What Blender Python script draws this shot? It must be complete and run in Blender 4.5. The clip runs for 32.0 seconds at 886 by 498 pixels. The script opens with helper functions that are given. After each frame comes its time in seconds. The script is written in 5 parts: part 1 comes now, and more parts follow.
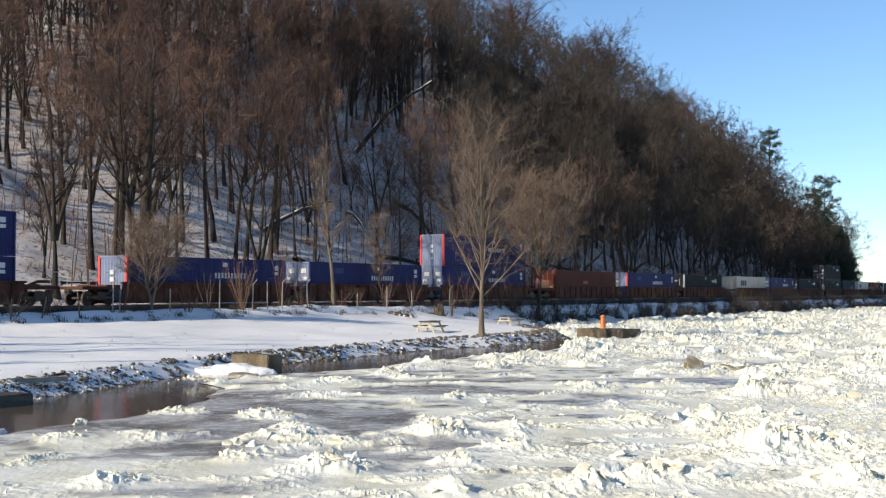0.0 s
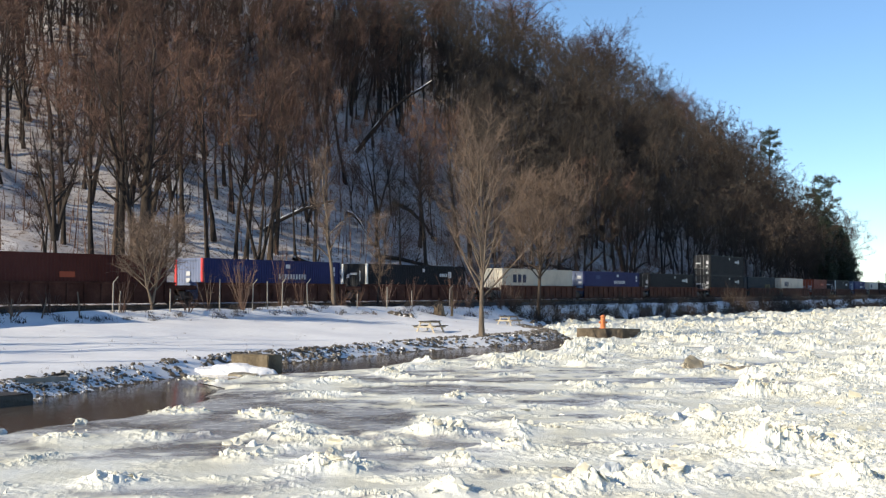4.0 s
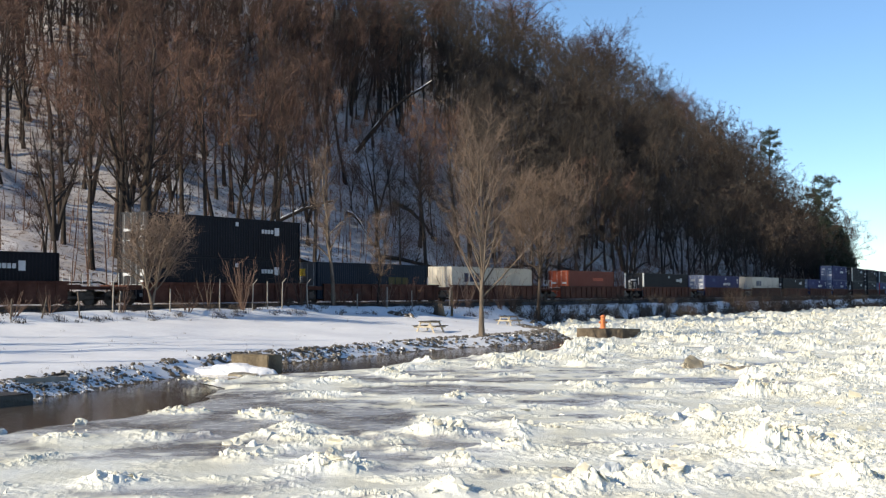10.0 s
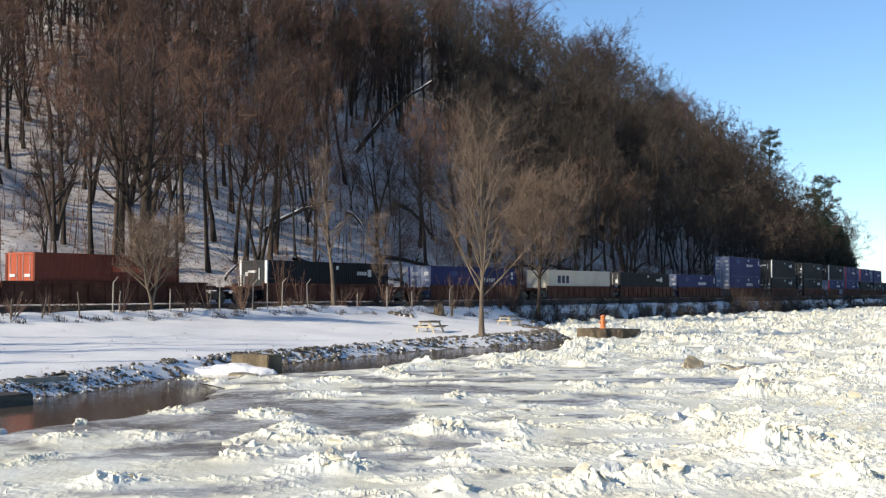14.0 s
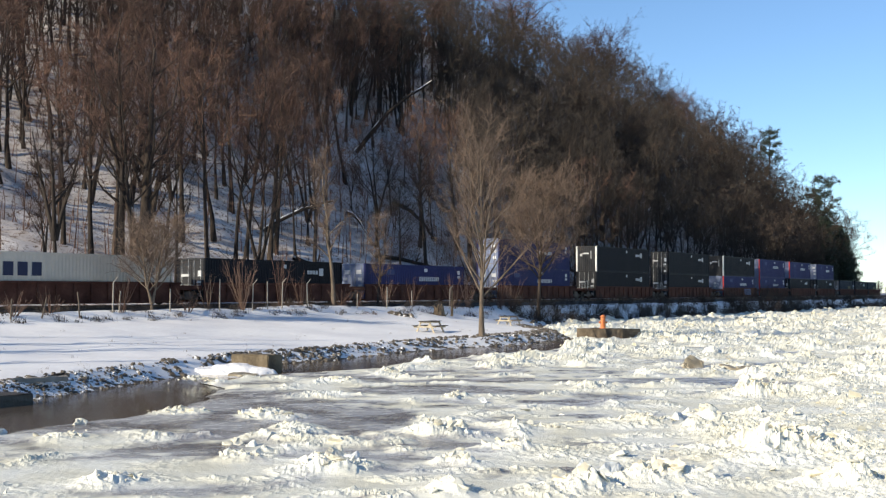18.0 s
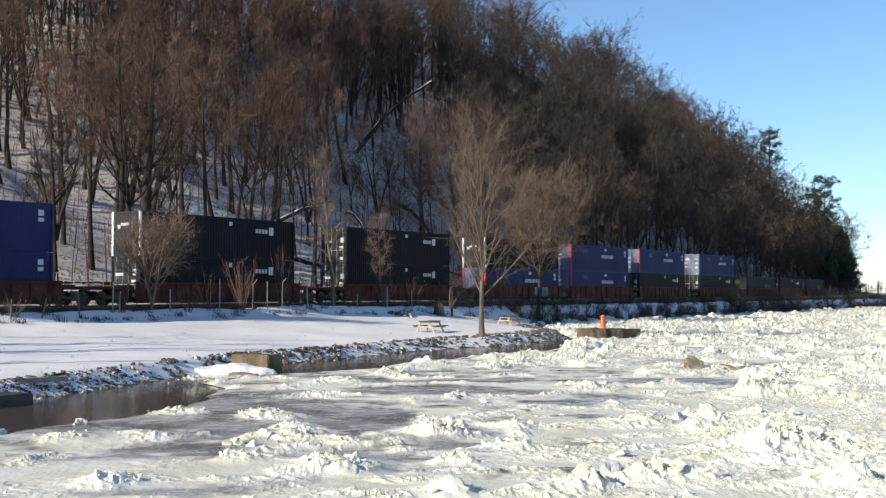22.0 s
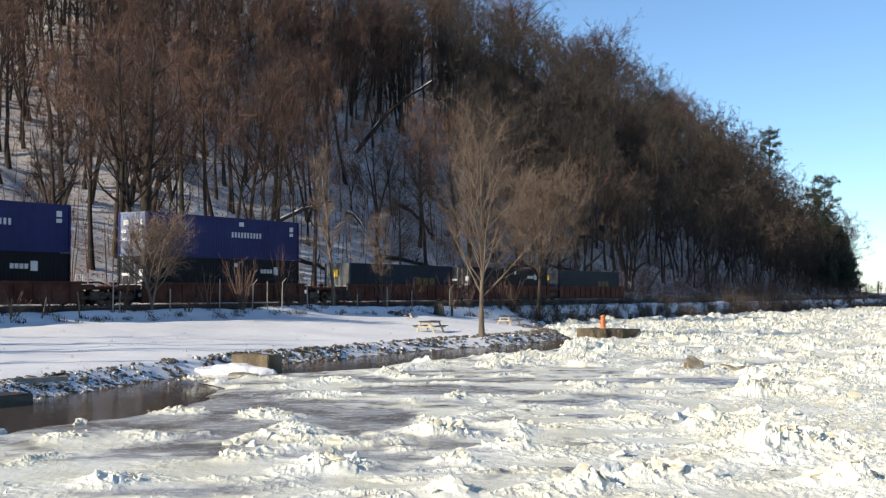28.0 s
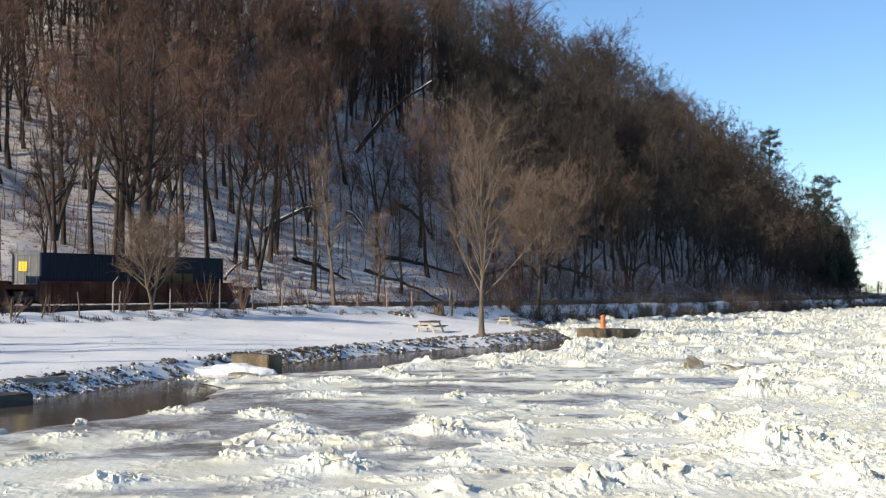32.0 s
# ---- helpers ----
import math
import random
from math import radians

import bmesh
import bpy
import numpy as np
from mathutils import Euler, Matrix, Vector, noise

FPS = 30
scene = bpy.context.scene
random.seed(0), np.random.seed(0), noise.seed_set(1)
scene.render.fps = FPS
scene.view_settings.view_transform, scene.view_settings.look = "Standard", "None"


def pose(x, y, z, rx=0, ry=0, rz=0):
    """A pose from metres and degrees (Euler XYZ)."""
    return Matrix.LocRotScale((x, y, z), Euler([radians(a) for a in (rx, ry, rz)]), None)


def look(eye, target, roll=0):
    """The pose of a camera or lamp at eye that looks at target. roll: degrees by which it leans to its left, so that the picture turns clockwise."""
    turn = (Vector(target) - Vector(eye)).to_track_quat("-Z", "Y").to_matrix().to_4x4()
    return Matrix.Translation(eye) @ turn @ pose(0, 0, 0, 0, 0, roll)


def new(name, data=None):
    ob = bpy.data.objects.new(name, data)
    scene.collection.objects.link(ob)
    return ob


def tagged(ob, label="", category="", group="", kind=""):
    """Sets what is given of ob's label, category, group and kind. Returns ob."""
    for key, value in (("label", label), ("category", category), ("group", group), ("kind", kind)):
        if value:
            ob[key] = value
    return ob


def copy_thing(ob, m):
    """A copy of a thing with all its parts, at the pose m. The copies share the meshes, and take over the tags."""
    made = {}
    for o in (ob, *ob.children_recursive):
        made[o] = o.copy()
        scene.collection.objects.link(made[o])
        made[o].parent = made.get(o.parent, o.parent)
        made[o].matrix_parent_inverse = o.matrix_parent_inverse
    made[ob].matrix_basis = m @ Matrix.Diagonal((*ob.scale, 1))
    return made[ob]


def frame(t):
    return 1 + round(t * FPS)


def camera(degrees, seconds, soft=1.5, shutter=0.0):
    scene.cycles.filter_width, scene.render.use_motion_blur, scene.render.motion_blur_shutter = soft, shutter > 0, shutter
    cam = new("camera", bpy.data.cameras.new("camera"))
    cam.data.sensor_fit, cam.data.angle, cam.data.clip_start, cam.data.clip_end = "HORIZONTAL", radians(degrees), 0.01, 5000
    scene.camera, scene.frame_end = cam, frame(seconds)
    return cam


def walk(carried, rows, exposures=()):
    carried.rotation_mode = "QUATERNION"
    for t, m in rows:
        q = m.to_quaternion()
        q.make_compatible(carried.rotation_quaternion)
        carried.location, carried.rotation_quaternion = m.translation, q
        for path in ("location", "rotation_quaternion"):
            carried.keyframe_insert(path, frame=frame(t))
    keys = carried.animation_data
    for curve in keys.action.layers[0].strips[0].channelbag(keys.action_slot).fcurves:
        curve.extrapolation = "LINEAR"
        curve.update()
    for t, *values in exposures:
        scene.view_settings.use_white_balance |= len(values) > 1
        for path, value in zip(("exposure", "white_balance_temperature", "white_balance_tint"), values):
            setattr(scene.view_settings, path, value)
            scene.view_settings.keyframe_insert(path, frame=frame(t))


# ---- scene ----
cam = camera(39.23, 32.0, soft=1.25, shutter=0.12)
VIEW = pose(0.0, 0.0, 3.3, 90 + 1.98, 0, 0)
walk(cam, [(0.0, VIEW), (32.0, VIEW)], exposures=[(0.0, 0.58, 6500, 7), (32.0, 0.58, 6500, 7)])

# ---- light: low winter sun over the left shoulder, clear sky ----
SUN_UP = radians(23)
SUN_WAY = Vector((-0.795, -0.607, 0)).normalized()
sun_to = Vector((SUN_WAY.x * math.cos(SUN_UP), SUN_WAY.y * math.cos(SUN_UP), math.sin(SUN_UP)))
world = bpy.data.worlds.new("sky")
scene.world = world
world.use_nodes = True
wn = world.node_tree
sky = wn.nodes.new("ShaderNodeTexSky")
sky.sky_type = "NISHITA"
sky.sun_disc = False
sky.sun_elevation = SUN_UP
sky.sun_rotation = math.atan2(SUN_WAY.x, SUN_WAY.y)
sky.air_density, sky.dust_density, sky.ozone_density = 0.8, 0.0, 4.0
wn.links.new(sky.outputs[0], wn.nodes["Background"].inputs[0])
wn.nodes["Background"].inputs[1].default_value = 0.107
sun = new("sun", bpy.data.lights.new("sun", "SUN"))
sun.data.energy = 4.3
sun.data.angle = radians(0.6)
sun.data.color = (1.0, 0.89, 0.72)
sun.matrix_world = look(tuple(sun_to * 300), (0, 0, 0))

# ---- the railway line: s along the track, q across it from the river to the hill ----
TH = math.atan(1327 / 2200)
DX, DY = math.sin(TH), math.cos(TH)
RAIL_Z = 2.45
TRACK_Q = 59.65
TRACK_TURN = 90 - math.degrees(TH)


def at(s, q):
    return s * DX - q * DY, s * DY + q * DX


def sq_of(x, y):
    return x * DX + y * DY, -x * DY + y * DX


# the line bends gently round the foot of the hill
BEND_S, BEND_END, BEND_R = 140.0, 430.0, 1900.0


def bend(s):
    """How far the track lies inland of its straight line at s."""
    d = np.clip(np.asarray(s, float) - BEND_S, 0, BEND_END - BEND_S)
    return d * d / (2 * BEND_R) + np.clip(np.asarray(s, float) - BEND_END, 0, None) * (BEND_END - BEND_S) / BEND_R


def rail_pose(s, q, z):
    """A pose on the bent line, x along the track."""
    turn = math.degrees(min(max(s - BEND_S, 0), BEND_END - BEND_S) / BEND_R)
    return pose(*at(s, q + float(bend(s))), z, 0, 0, TRACK_TURN + turn)


# the hill draws back with the line: plan coordinates of the slope, and how far they are carried out
HILL_S = np.concatenate([[-9000.0], np.linspace(100, 360, 261), [9000.0]])
HILL_K = np.ones(len(HILL_S))
for _ in range(40):
    HILL_K = 1 + bend(HILL_K * np.minimum(HILL_S, 360)) / 64.0
HILL_W = HILL_S * HILL_K


def slope(s, q):
    """From the hill's plan to (s, q) on the ground, and the growth of things there."""
    k = float(np.interp(s, HILL_S, HILL_K)) if q > 63 else 1.0
    return s * k, q * k, k


# ---- value noise on arrays ----
def lattice(ix, iy, seed):
    h = (ix.astype(np.int64) * 374761393 + iy.astype(np.int64) * 668265263 + seed * 974634777) & 0xFFFFFFFF
    h = ((h ^ (h >> 13)) * 1274126177) & 0xFFFFFFFF
    return ((h ^ (h >> 16)) & 0xFFFF) / 65535.0


def vnoise(x, y, seed=0):
    x, y = np.asarray(x, float), np.asarray(y, float)
    ix, iy = np.floor(x), np.floor(y)
    fx, fy = x - ix, y - iy
    fx, fy = fx * fx * (3 - 2 * fx), fy * fy * (3 - 2 * fy)
    a, b = lattice(ix, iy, seed), lattice(ix + 1, iy, seed)
    c, e = lattice(ix, iy + 1, seed), lattice(ix + 1, iy + 1, seed)
    return (a * (1 - fx) + b * fx) * (1 - fy) + (c * (1 - fx) + e * fx) * fy


def fbm(x, y, seed=0, octaves=4):
    total, amp, norm = 0.0, 1.0, 0.0
    for o in range(octaves):
        total = total + amp * vnoise(x * 2 ** o, y * 2 ** o, seed + o)
        norm += amp
        amp *= 0.5
    return total / norm


def step(a, b, x):
    t = np.clip((np.asarray(x, float) - a) / (b - a), 0, 1)
    return t * t * (3 - 2 * t)


# ---- the lie of the land ----
SHORE_S = [-700, -100, 10, 24.7, 30, 35.4, 39.9, 44.9, 49.3, 55.9, 62.6, 67, 75, 80, 86, 95, 107, 120, 138, 178, 320, 900]
SHORE_Q = [20, 24, 29, 30.1, 31.6, 33.5, 34.5, 35.7, 35.7, 36.7, 37.0, 36.0, 36.2, 37.5, 42, 48, 53.0, 54.2, 53.9, 54.6, 55.2, 55.2]


def shore_q(s):
    return np.interp(s, SHORE_S, SHORE_Q)


def land(s, q):
    """Height of the ground at (s, q)."""
    s, q = np.asarray(s, float), np.asarray(q, float)
    qs = shore_q(s) + 0.5 * (fbm(s / 1.7, q * 0 + 3.0, 5) - 0.5)
    width = np.maximum(56.6 - qs, 1.5)
    t = q - qs
    b = np.minimum(1.5, width * 0.45)
    low = np.minimum(0.55, width * 0.2)
    bed = np.where(t < 0, np.maximum(t * 0.5, -2.5), 0)
    bank = low * step(0, 1, t / b)
    lawn = (1.95 - low) * np.clip((t - b) / np.maximum(width - b, 0.3), 0, 1) ** 1.45
    rough = (0.30 * (fbm(s / 6, q / 5, 11) - 0.5) + 0.10 * (fbm(s / 1.3, q / 1.1, 13) - 0.5)) * step(0.5, 4, t)
    z = bed + np.where(t > 0, bank + lawn + rough, 0)
    bank_q = q
    hs = np.interp(s, HILL_W, HILL_S)
    grow_k = np.interp(hs, HILL_S, HILL_K)
    s, q = hs, q / grow_k
    up = np.clip(q - 63.5, 0, None)
    end = 1 - step(0, 1, (s - 278 - 0.9 * np.minimum(up, 80)) / 44)
    ridge = 67.0 * (0.35 + 0.65 * step(-70, 70, s))
    rise = ridge * (1 - np.exp(-(0.30 * up + 0.0158 * np.minimum(up, 200) ** 2) / 67.0))
    hump = (2.6 * (fbm(s / 22, q / 22, 21) - 0.5) + 1.5 * (fbm(s / 6, q / 6, 31) - 0.5)) * step(1, 14, up) + 0.7 * (fbm(s / 2.2, q / 2.6, 35, 3) - 0.5) * step(0.5, 4, up)
    rise = rise * (1 - 0.40 * (1 - step(66, 140, s))) * (1 - 0.35 * (1 - step(0, 45, s)))
    # invented extra rise at the back, added to shade the slope downstream
    shade_crest = 3.0 * step(35, 100, s) * (1 - step(130, 200, s)) * step(96, 150, q)
    berm = 0.42 * np.exp(-(((bank_q - 55.0) / 1.1) ** 2)) * (1 - step(96, 108, s)) * (0.75 + 0.5 * fbm(s / 2.5, q / 2.5, 43))
    z = z + (rise + hump + shade_crest) * end * grow_k + berm
    far = step(-380, -520, bank_q)
    return z + far * 7


def ground_z(x, y):
    s, q = sq_of(x, y)
    return float(land(s, q))


# ---- materials ----
def surface(name, tones, scale=3.0, rough=0.8, bump=0.2, bump_scale=None, metal=0.0, detail=6.0, fine=0.25, stretch=None, coat=0.0, per_object=0.0, spots=None, spec=0.5):
    """A surface of two or three tones mixed by a coarse and a fine noise. tones: colours from dark to light. spots: (colour, scale, share)."""
    m = bpy.data.materials.new(name)
    m.use_nodes = True
    nt = m.node_tree
    p = nt.nodes["Principled BSDF"]
    link = nt.links.new
    co = nt.nodes.new("ShaderNodeTexCoord").outputs["Object"]
    if stretch:
        mp = nt.nodes.new("ShaderNodeMapping")
        mp.inputs["Scale"].default_value = stretch
        link(co, mp.inputs[0])
        co = mp.outputs[0]
    n1 = nt.nodes.new("ShaderNodeTexNoise")
    n1.inputs["Scale"].default_value, n1.inputs["Detail"].default_value = scale, detail
    link(co, n1.inputs["Vector"])
    n2 = nt.nodes.new("ShaderNodeTexNoise")
    n2.inputs["Scale"].default_value, n2.inputs["Detail"].default_value = scale * 9, 4
    link(co, n2.inputs["Vector"])
    mix = nt.nodes.new("ShaderNodeMix")
    mix.inputs[0].default_value = fine
    link(n1.outputs[0], mix.inputs[2])
    link(n2.outputs[0], mix.inputs[3])
    value = mix.outputs[0]
    if per_object:
        info = nt.nodes.new("ShaderNodeObjectInfo")
        ma = nt.nodes.new("ShaderNodeMath")
        ma.operation = "MULTIPLY_ADD"
        link(info.outputs["Random"], ma.inputs[0])
        ma.inputs[1].default_value = per_object
        ad = nt.nodes.new("ShaderNodeMath")
        ad.operation = "SUBTRACT"
        link(value, ad.inputs[0])
        ad.inputs[1].default_value = per_object / 2
        link(ad.outputs[0], ma.inputs[2])
        value = ma.outputs[0]
    ramp = nt.nodes.new("ShaderNodeValToRGB")
    els = ramp.color_ramp.elements
    els[0].position, els[1].position = 0.32, 0.68
    els[0].color, els[1].color = (*tones[0], 1), (*tones[-1], 1)
    if len(tones) == 3:
        e = els.new(0.5)
        e.color = (*tones[1], 1)
    link(value, ramp.inputs[0])
    colour = ramp.outputs[0]
    if spots:
        n3 = nt.nodes.new("ShaderNodeTexNoise")
        n3.inputs["Scale"].default_value, n3.inputs["Detail"].default_value = spots[1], 5
        n3.inputs["Roughness"].default_value = 0.65
        link(co, n3.inputs["Vector"])
        r3 = nt.nodes.new("ShaderNodeMapRange")
        r3.inputs[1].default_value, r3.inputs[2].default_value = spots[2], spots[2] + 0.06
        link(n3.outputs[0], r3.inputs[0])
        mx = nt.nodes.new("ShaderNodeMix")
        mx.data_type = "RGBA"
        link(r3.outputs[0], mx.inputs[0])
        link(colour, mx.inputs[6])
        mx.inputs[7].default_value = (*spots[0], 1)
        colour = mx.outputs[2]
    link(colour, p.inputs["Base Color"])
    p.inputs["Roughness"].default_value = rough
    p.inputs["Metallic"].default_value = metal
    p.inputs["Specular IOR Level"].default_value = spec
    p.inputs["Coat Weight"].default_value = coat
    if bump:
        bp = nt.nodes.new("ShaderNodeBump")
        bp.inputs["Strength"].default_value = bump
        bp.inputs["Distance"].default_value = 0.05
        n4 = nt.nodes.new("ShaderNodeTexNoise")
        n4.inputs["Scale"].default_value = bump_scale or scale * 4
        n4.inputs["Detail"].default_value = 5
        link(co, n4.inputs["Vector"])
        link(n4.outputs[0], bp.inputs["Height"])
        link(bp.outputs[0], p.inputs["Normal"])
    return m


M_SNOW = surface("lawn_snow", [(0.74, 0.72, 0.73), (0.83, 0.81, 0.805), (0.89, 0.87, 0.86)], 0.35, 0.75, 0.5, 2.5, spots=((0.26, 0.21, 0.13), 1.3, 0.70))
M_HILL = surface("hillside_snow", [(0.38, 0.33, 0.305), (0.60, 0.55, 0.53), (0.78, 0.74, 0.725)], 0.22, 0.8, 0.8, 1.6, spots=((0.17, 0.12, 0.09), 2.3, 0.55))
M_BED = surface("river_bed", [(0.05, 0.04, 0.03), (0.12, 0.10, 0.08)], 0.6, 0.9, 0.3)
M_BARK = surface("bark", [(0.012, 0.008, 0.006), (0.028, 0.019, 0.014), (0.062, 0.044, 0.032)], 2.5, 0.9, 0.7, 12, stretch=(1, 1, 0.25), per_object=0.25)
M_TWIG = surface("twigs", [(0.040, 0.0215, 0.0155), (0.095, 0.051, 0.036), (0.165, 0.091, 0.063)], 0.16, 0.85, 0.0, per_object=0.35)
# twigs again, darkened to put the hill's shade into the colour
M_SHADED_TWIG = surface("shaded_twigs", [(0.021, 0.0175, 0.014), (0.049, 0.037, 0.028), (0.112, 0.069, 0.047)], 0.07, 0.85, 0.0, fine=0.4)
M_PALE_BARK = surface("pale_bark", [(0.07, 0.051, 0.037), (0.13, 0.098, 0.071), (0.215, 0.17, 0.127)], 2.5, 0.85, 0.6, 12, stretch=(1, 1, 0.25))
M_PALE_TWIG = surface("pale_twigs", [(0.095, 0.063, 0.046), (0.155, 0.107, 0.078), (0.225, 0.16, 0.12)], 0.5, 0.85, 0.0)
M_RED_TWIG = surface("red_twigs", [(0.11, 0.064, 0.046), (0.20, 0.125, 0.09)], 0.5, 0.85, 0.0)
M_CONCRETE = surface("old_concrete", [(0.06, 0.044, 0.028), (0.145, 0.112, 0.07), (0.25, 0.20, 0.135)], 1.3, 0.9, 0.6, 14, spots=((0.04, 0.03, 0.02), 2.2, 0.60))
M_PAD = surface("brown_concrete", [(0.045, 0.033, 0.022), (0.095, 0.072, 0.048), (0.165, 0.128, 0.088)], 1.3, 0.9, 0.6, 14)
# wet concrete, darkened further for the shade on the block
M_WET_SHADED_CONCRETE = surface("wet_shaded_concrete", [(0.018, 0.014, 0.011), (0.04, 0.032, 0.025), (0.08, 0.066, 0.052)], 1.3, 0.5, 0.5, 14)
M_BALLAST = surface("ballast", [(0.045, 0.04, 0.037), (0.09, 0.08, 0.075), (0.15, 0.135, 0.125)], 5, 0.95, 1.0, 16)
M_TIE = surface("tie_wood", [(0.04, 0.03, 0.025), (0.09, 0.07, 0.055)], 2, 0.9, 0.5)
M_RAIL = surface("rail_steel", [(0.10, 0.06, 0.045), (0.2, 0.14, 0.11)], 3, 0.5, 0.2, metal=0.6)
M_POST = surface("grey_post", [(0.22, 0.19, 0.16), (0.36, 0.32, 0.27)], 3, 0.8, 0.4)
# table wood darkened as if shaded, for boards facing away from the sun
M_SHADED_BOARD = surface("shaded_board", [(0.035, 0.027, 0.02), (0.085, 0.066, 0.05)], 3, 0.85, 0.4, stretch=(1, 6, 6))
M_TABLE = surface("table_wood", [(0.36, 0.30, 0.21), (0.50, 0.43, 0.32)], 2.5, 0.8, 0.4, stretch=(1, 6, 6))
M_ORANGE = surface("orange_paint", [(0.62, 0.17, 0.05), (0.80, 0.27, 0.09)], 3, 0.6, 0.2)
M_WELL = surface("well_car_brown", [(0.042, 0.018, 0.013), (0.082, 0.035, 0.025), (0.13, 0.06, 0.042)], 0.9, 0.85, 0.3, 8, spec=0.12)
M_WHEEL = surface("wheel_steel", [(0.04, 0.03, 0.026), (0.1, 0.075, 0.06)], 3, 0.6, 0.2, metal=0.5)


def paint(name, c, rough=0.62, dirt=0.5):
    dark = tuple(v * (1 - 0.35 * dirt) * 0.9 for v in c)
    light = tuple(min(1, v * 1.15 + 0.003) for v in c)
    return surface(name, [dark, c, light], 0.5, rough, 0.12, 3.0, stretch=(0.6, 1.5, 0.5), spec=0.12)


P_BLUE = paint("blue_paint", (0.021, 0.026, 0.095))
P_DOOR_BLUE = paint("door_blue_paint", (0.17, 0.20, 0.30))
P_BLACK = paint("black_paint", (0.007, 0.008, 0.012))
P_NAVY = paint("dark_navy_paint", (0.009, 0.016, 0.028))
P_WHITE = paint("cream_paint", (0.52, 0.47, 0.395))
P_MAROON = paint("maroon_paint", (0.085, 0.026, 0.02))
# one container's orange, darkened to stand for its sides in shade
P_SHADED_ORANGE = paint("shaded_orange_paint", (0.145, 0.042, 0.028))
P_RUST = paint("orange_brown_paint", (0.36, 0.085, 0.045))
P_PALE_RUST = paint("pale_orange_paint", (0.55, 0.26, 0.13))
P_RED = paint("red_post_paint", (0.62, 0.07, 0.07))
P_POSTWHITE = paint("white_post_paint", (0.75, 0.74, 0.70))
P_MARK = paint("white_mark", (0.55, 0.55, 0.56), dirt=0.4)
P_MARK_BLUE = paint("dark_blue_mark", (0.028, 0.035, 0.07), dirt=0.2)
P_YELLOW = paint("yellow_mark", (0.70, 0.48, 0.06), dirt=0.2)
# side lettering, a much darker yellow than the end marks
P_OLIVE = paint("olive_yellow_mark", (0.075, 0.066, 0.022), dirt=0.3)
P_LOGO = paint("faded_logo_blue", (0.045, 0.062, 0.15))
P_DARK_DOOR = paint("charcoal_door_paint", (0.035, 0.036, 0.04))
P_GREY = paint("grey_door_paint", (0.13, 0.13, 0.135))
P_STEEL = surface("galvanised_rod", [(0.30, 0.30, 0.31), (0.5, 0.5, 0.5)], 4, 0.45, 0.0, metal=0.7)


# ---- mesh helpers ----
class Tris:
    """Triangles gathered as arrays."""

    def __init__(self):
        self.v, self.f, self.n = [], [], 0

    def add(self, v, f):
        v = np.asarray(v, np.float32).reshape(-1, 3)
        self.f.append(np.asarray(f, np.int32).reshape(-1, 3) + self.n)
        self.v.append(v)
        self.n += len(v)

    def arrays(self):
        return np.concatenate(self.v), np.concatenate(self.f)


def tri_mesh(name, v, f, material, smooth=False):
    me = bpy.data.meshes.new(name)
    me.vertices.add(len(v))
    me.vertices.foreach_set("co", np.ascontiguousarray(v, np.float32).ravel())
    me.loops.add(len(f) * 3)
    me.loops.foreach_set("vertex_index", np.ascontiguousarray(f, np.int32).ravel())
    me.polygons.add(len(f))
    me.polygons.foreach_set("loop_start", np.arange(0, len(f) * 3, 3, dtype=np.int32))
    me.polygons.foreach_set("use_smooth", np.full(len(f), smooth))
    me.materials.append(material)
    me.update(calc_edges=True)
    return me


def child(name, me, parent, label=""):
    ob = new(name, me)
    if parent:
        ob.parent = parent
    return tagged(ob, label) if label else ob


def part(name, bm, material, parent, label=""):
    me = bpy.data.meshes.new(name)
    bm.to_mesh(me)
    bm.free()
    me.materials.append(material)
    return child(name, me, parent, label)


def box(bm, lo, hi, bevel=0.0):
    c = [(a + b) / 2 for a, b in zip(lo, hi)]
    r = bmesh.ops.create_cube(bm, size=1.0, matrix=Matrix.Translation(c) @ Matrix.Diagonal((hi[0] - lo[0], hi[1] - lo[1], hi[2] - lo[2], 1)))
    if bevel:
        es = list({e for v in r["verts"] for e in v.link_edges})
        bmesh.ops.bevel(bm, geom=es, offset=bevel, segments=1, affect="EDGES")


def rod(bm, a, b, r1, r2=None, sides=8):
    a, b = Vector(a), Vector(b)
    m = Matrix.Translation((a + b) / 2) @ (b - a).to_track_quat("Z", "Y").to_matrix().to_4x4()
    bmesh.ops.create_cone(bm, cap_ends=True, segments=sides, radius1=r1, radius2=r1 if r2 is None else r2, depth=(b - a).length, matrix=m)


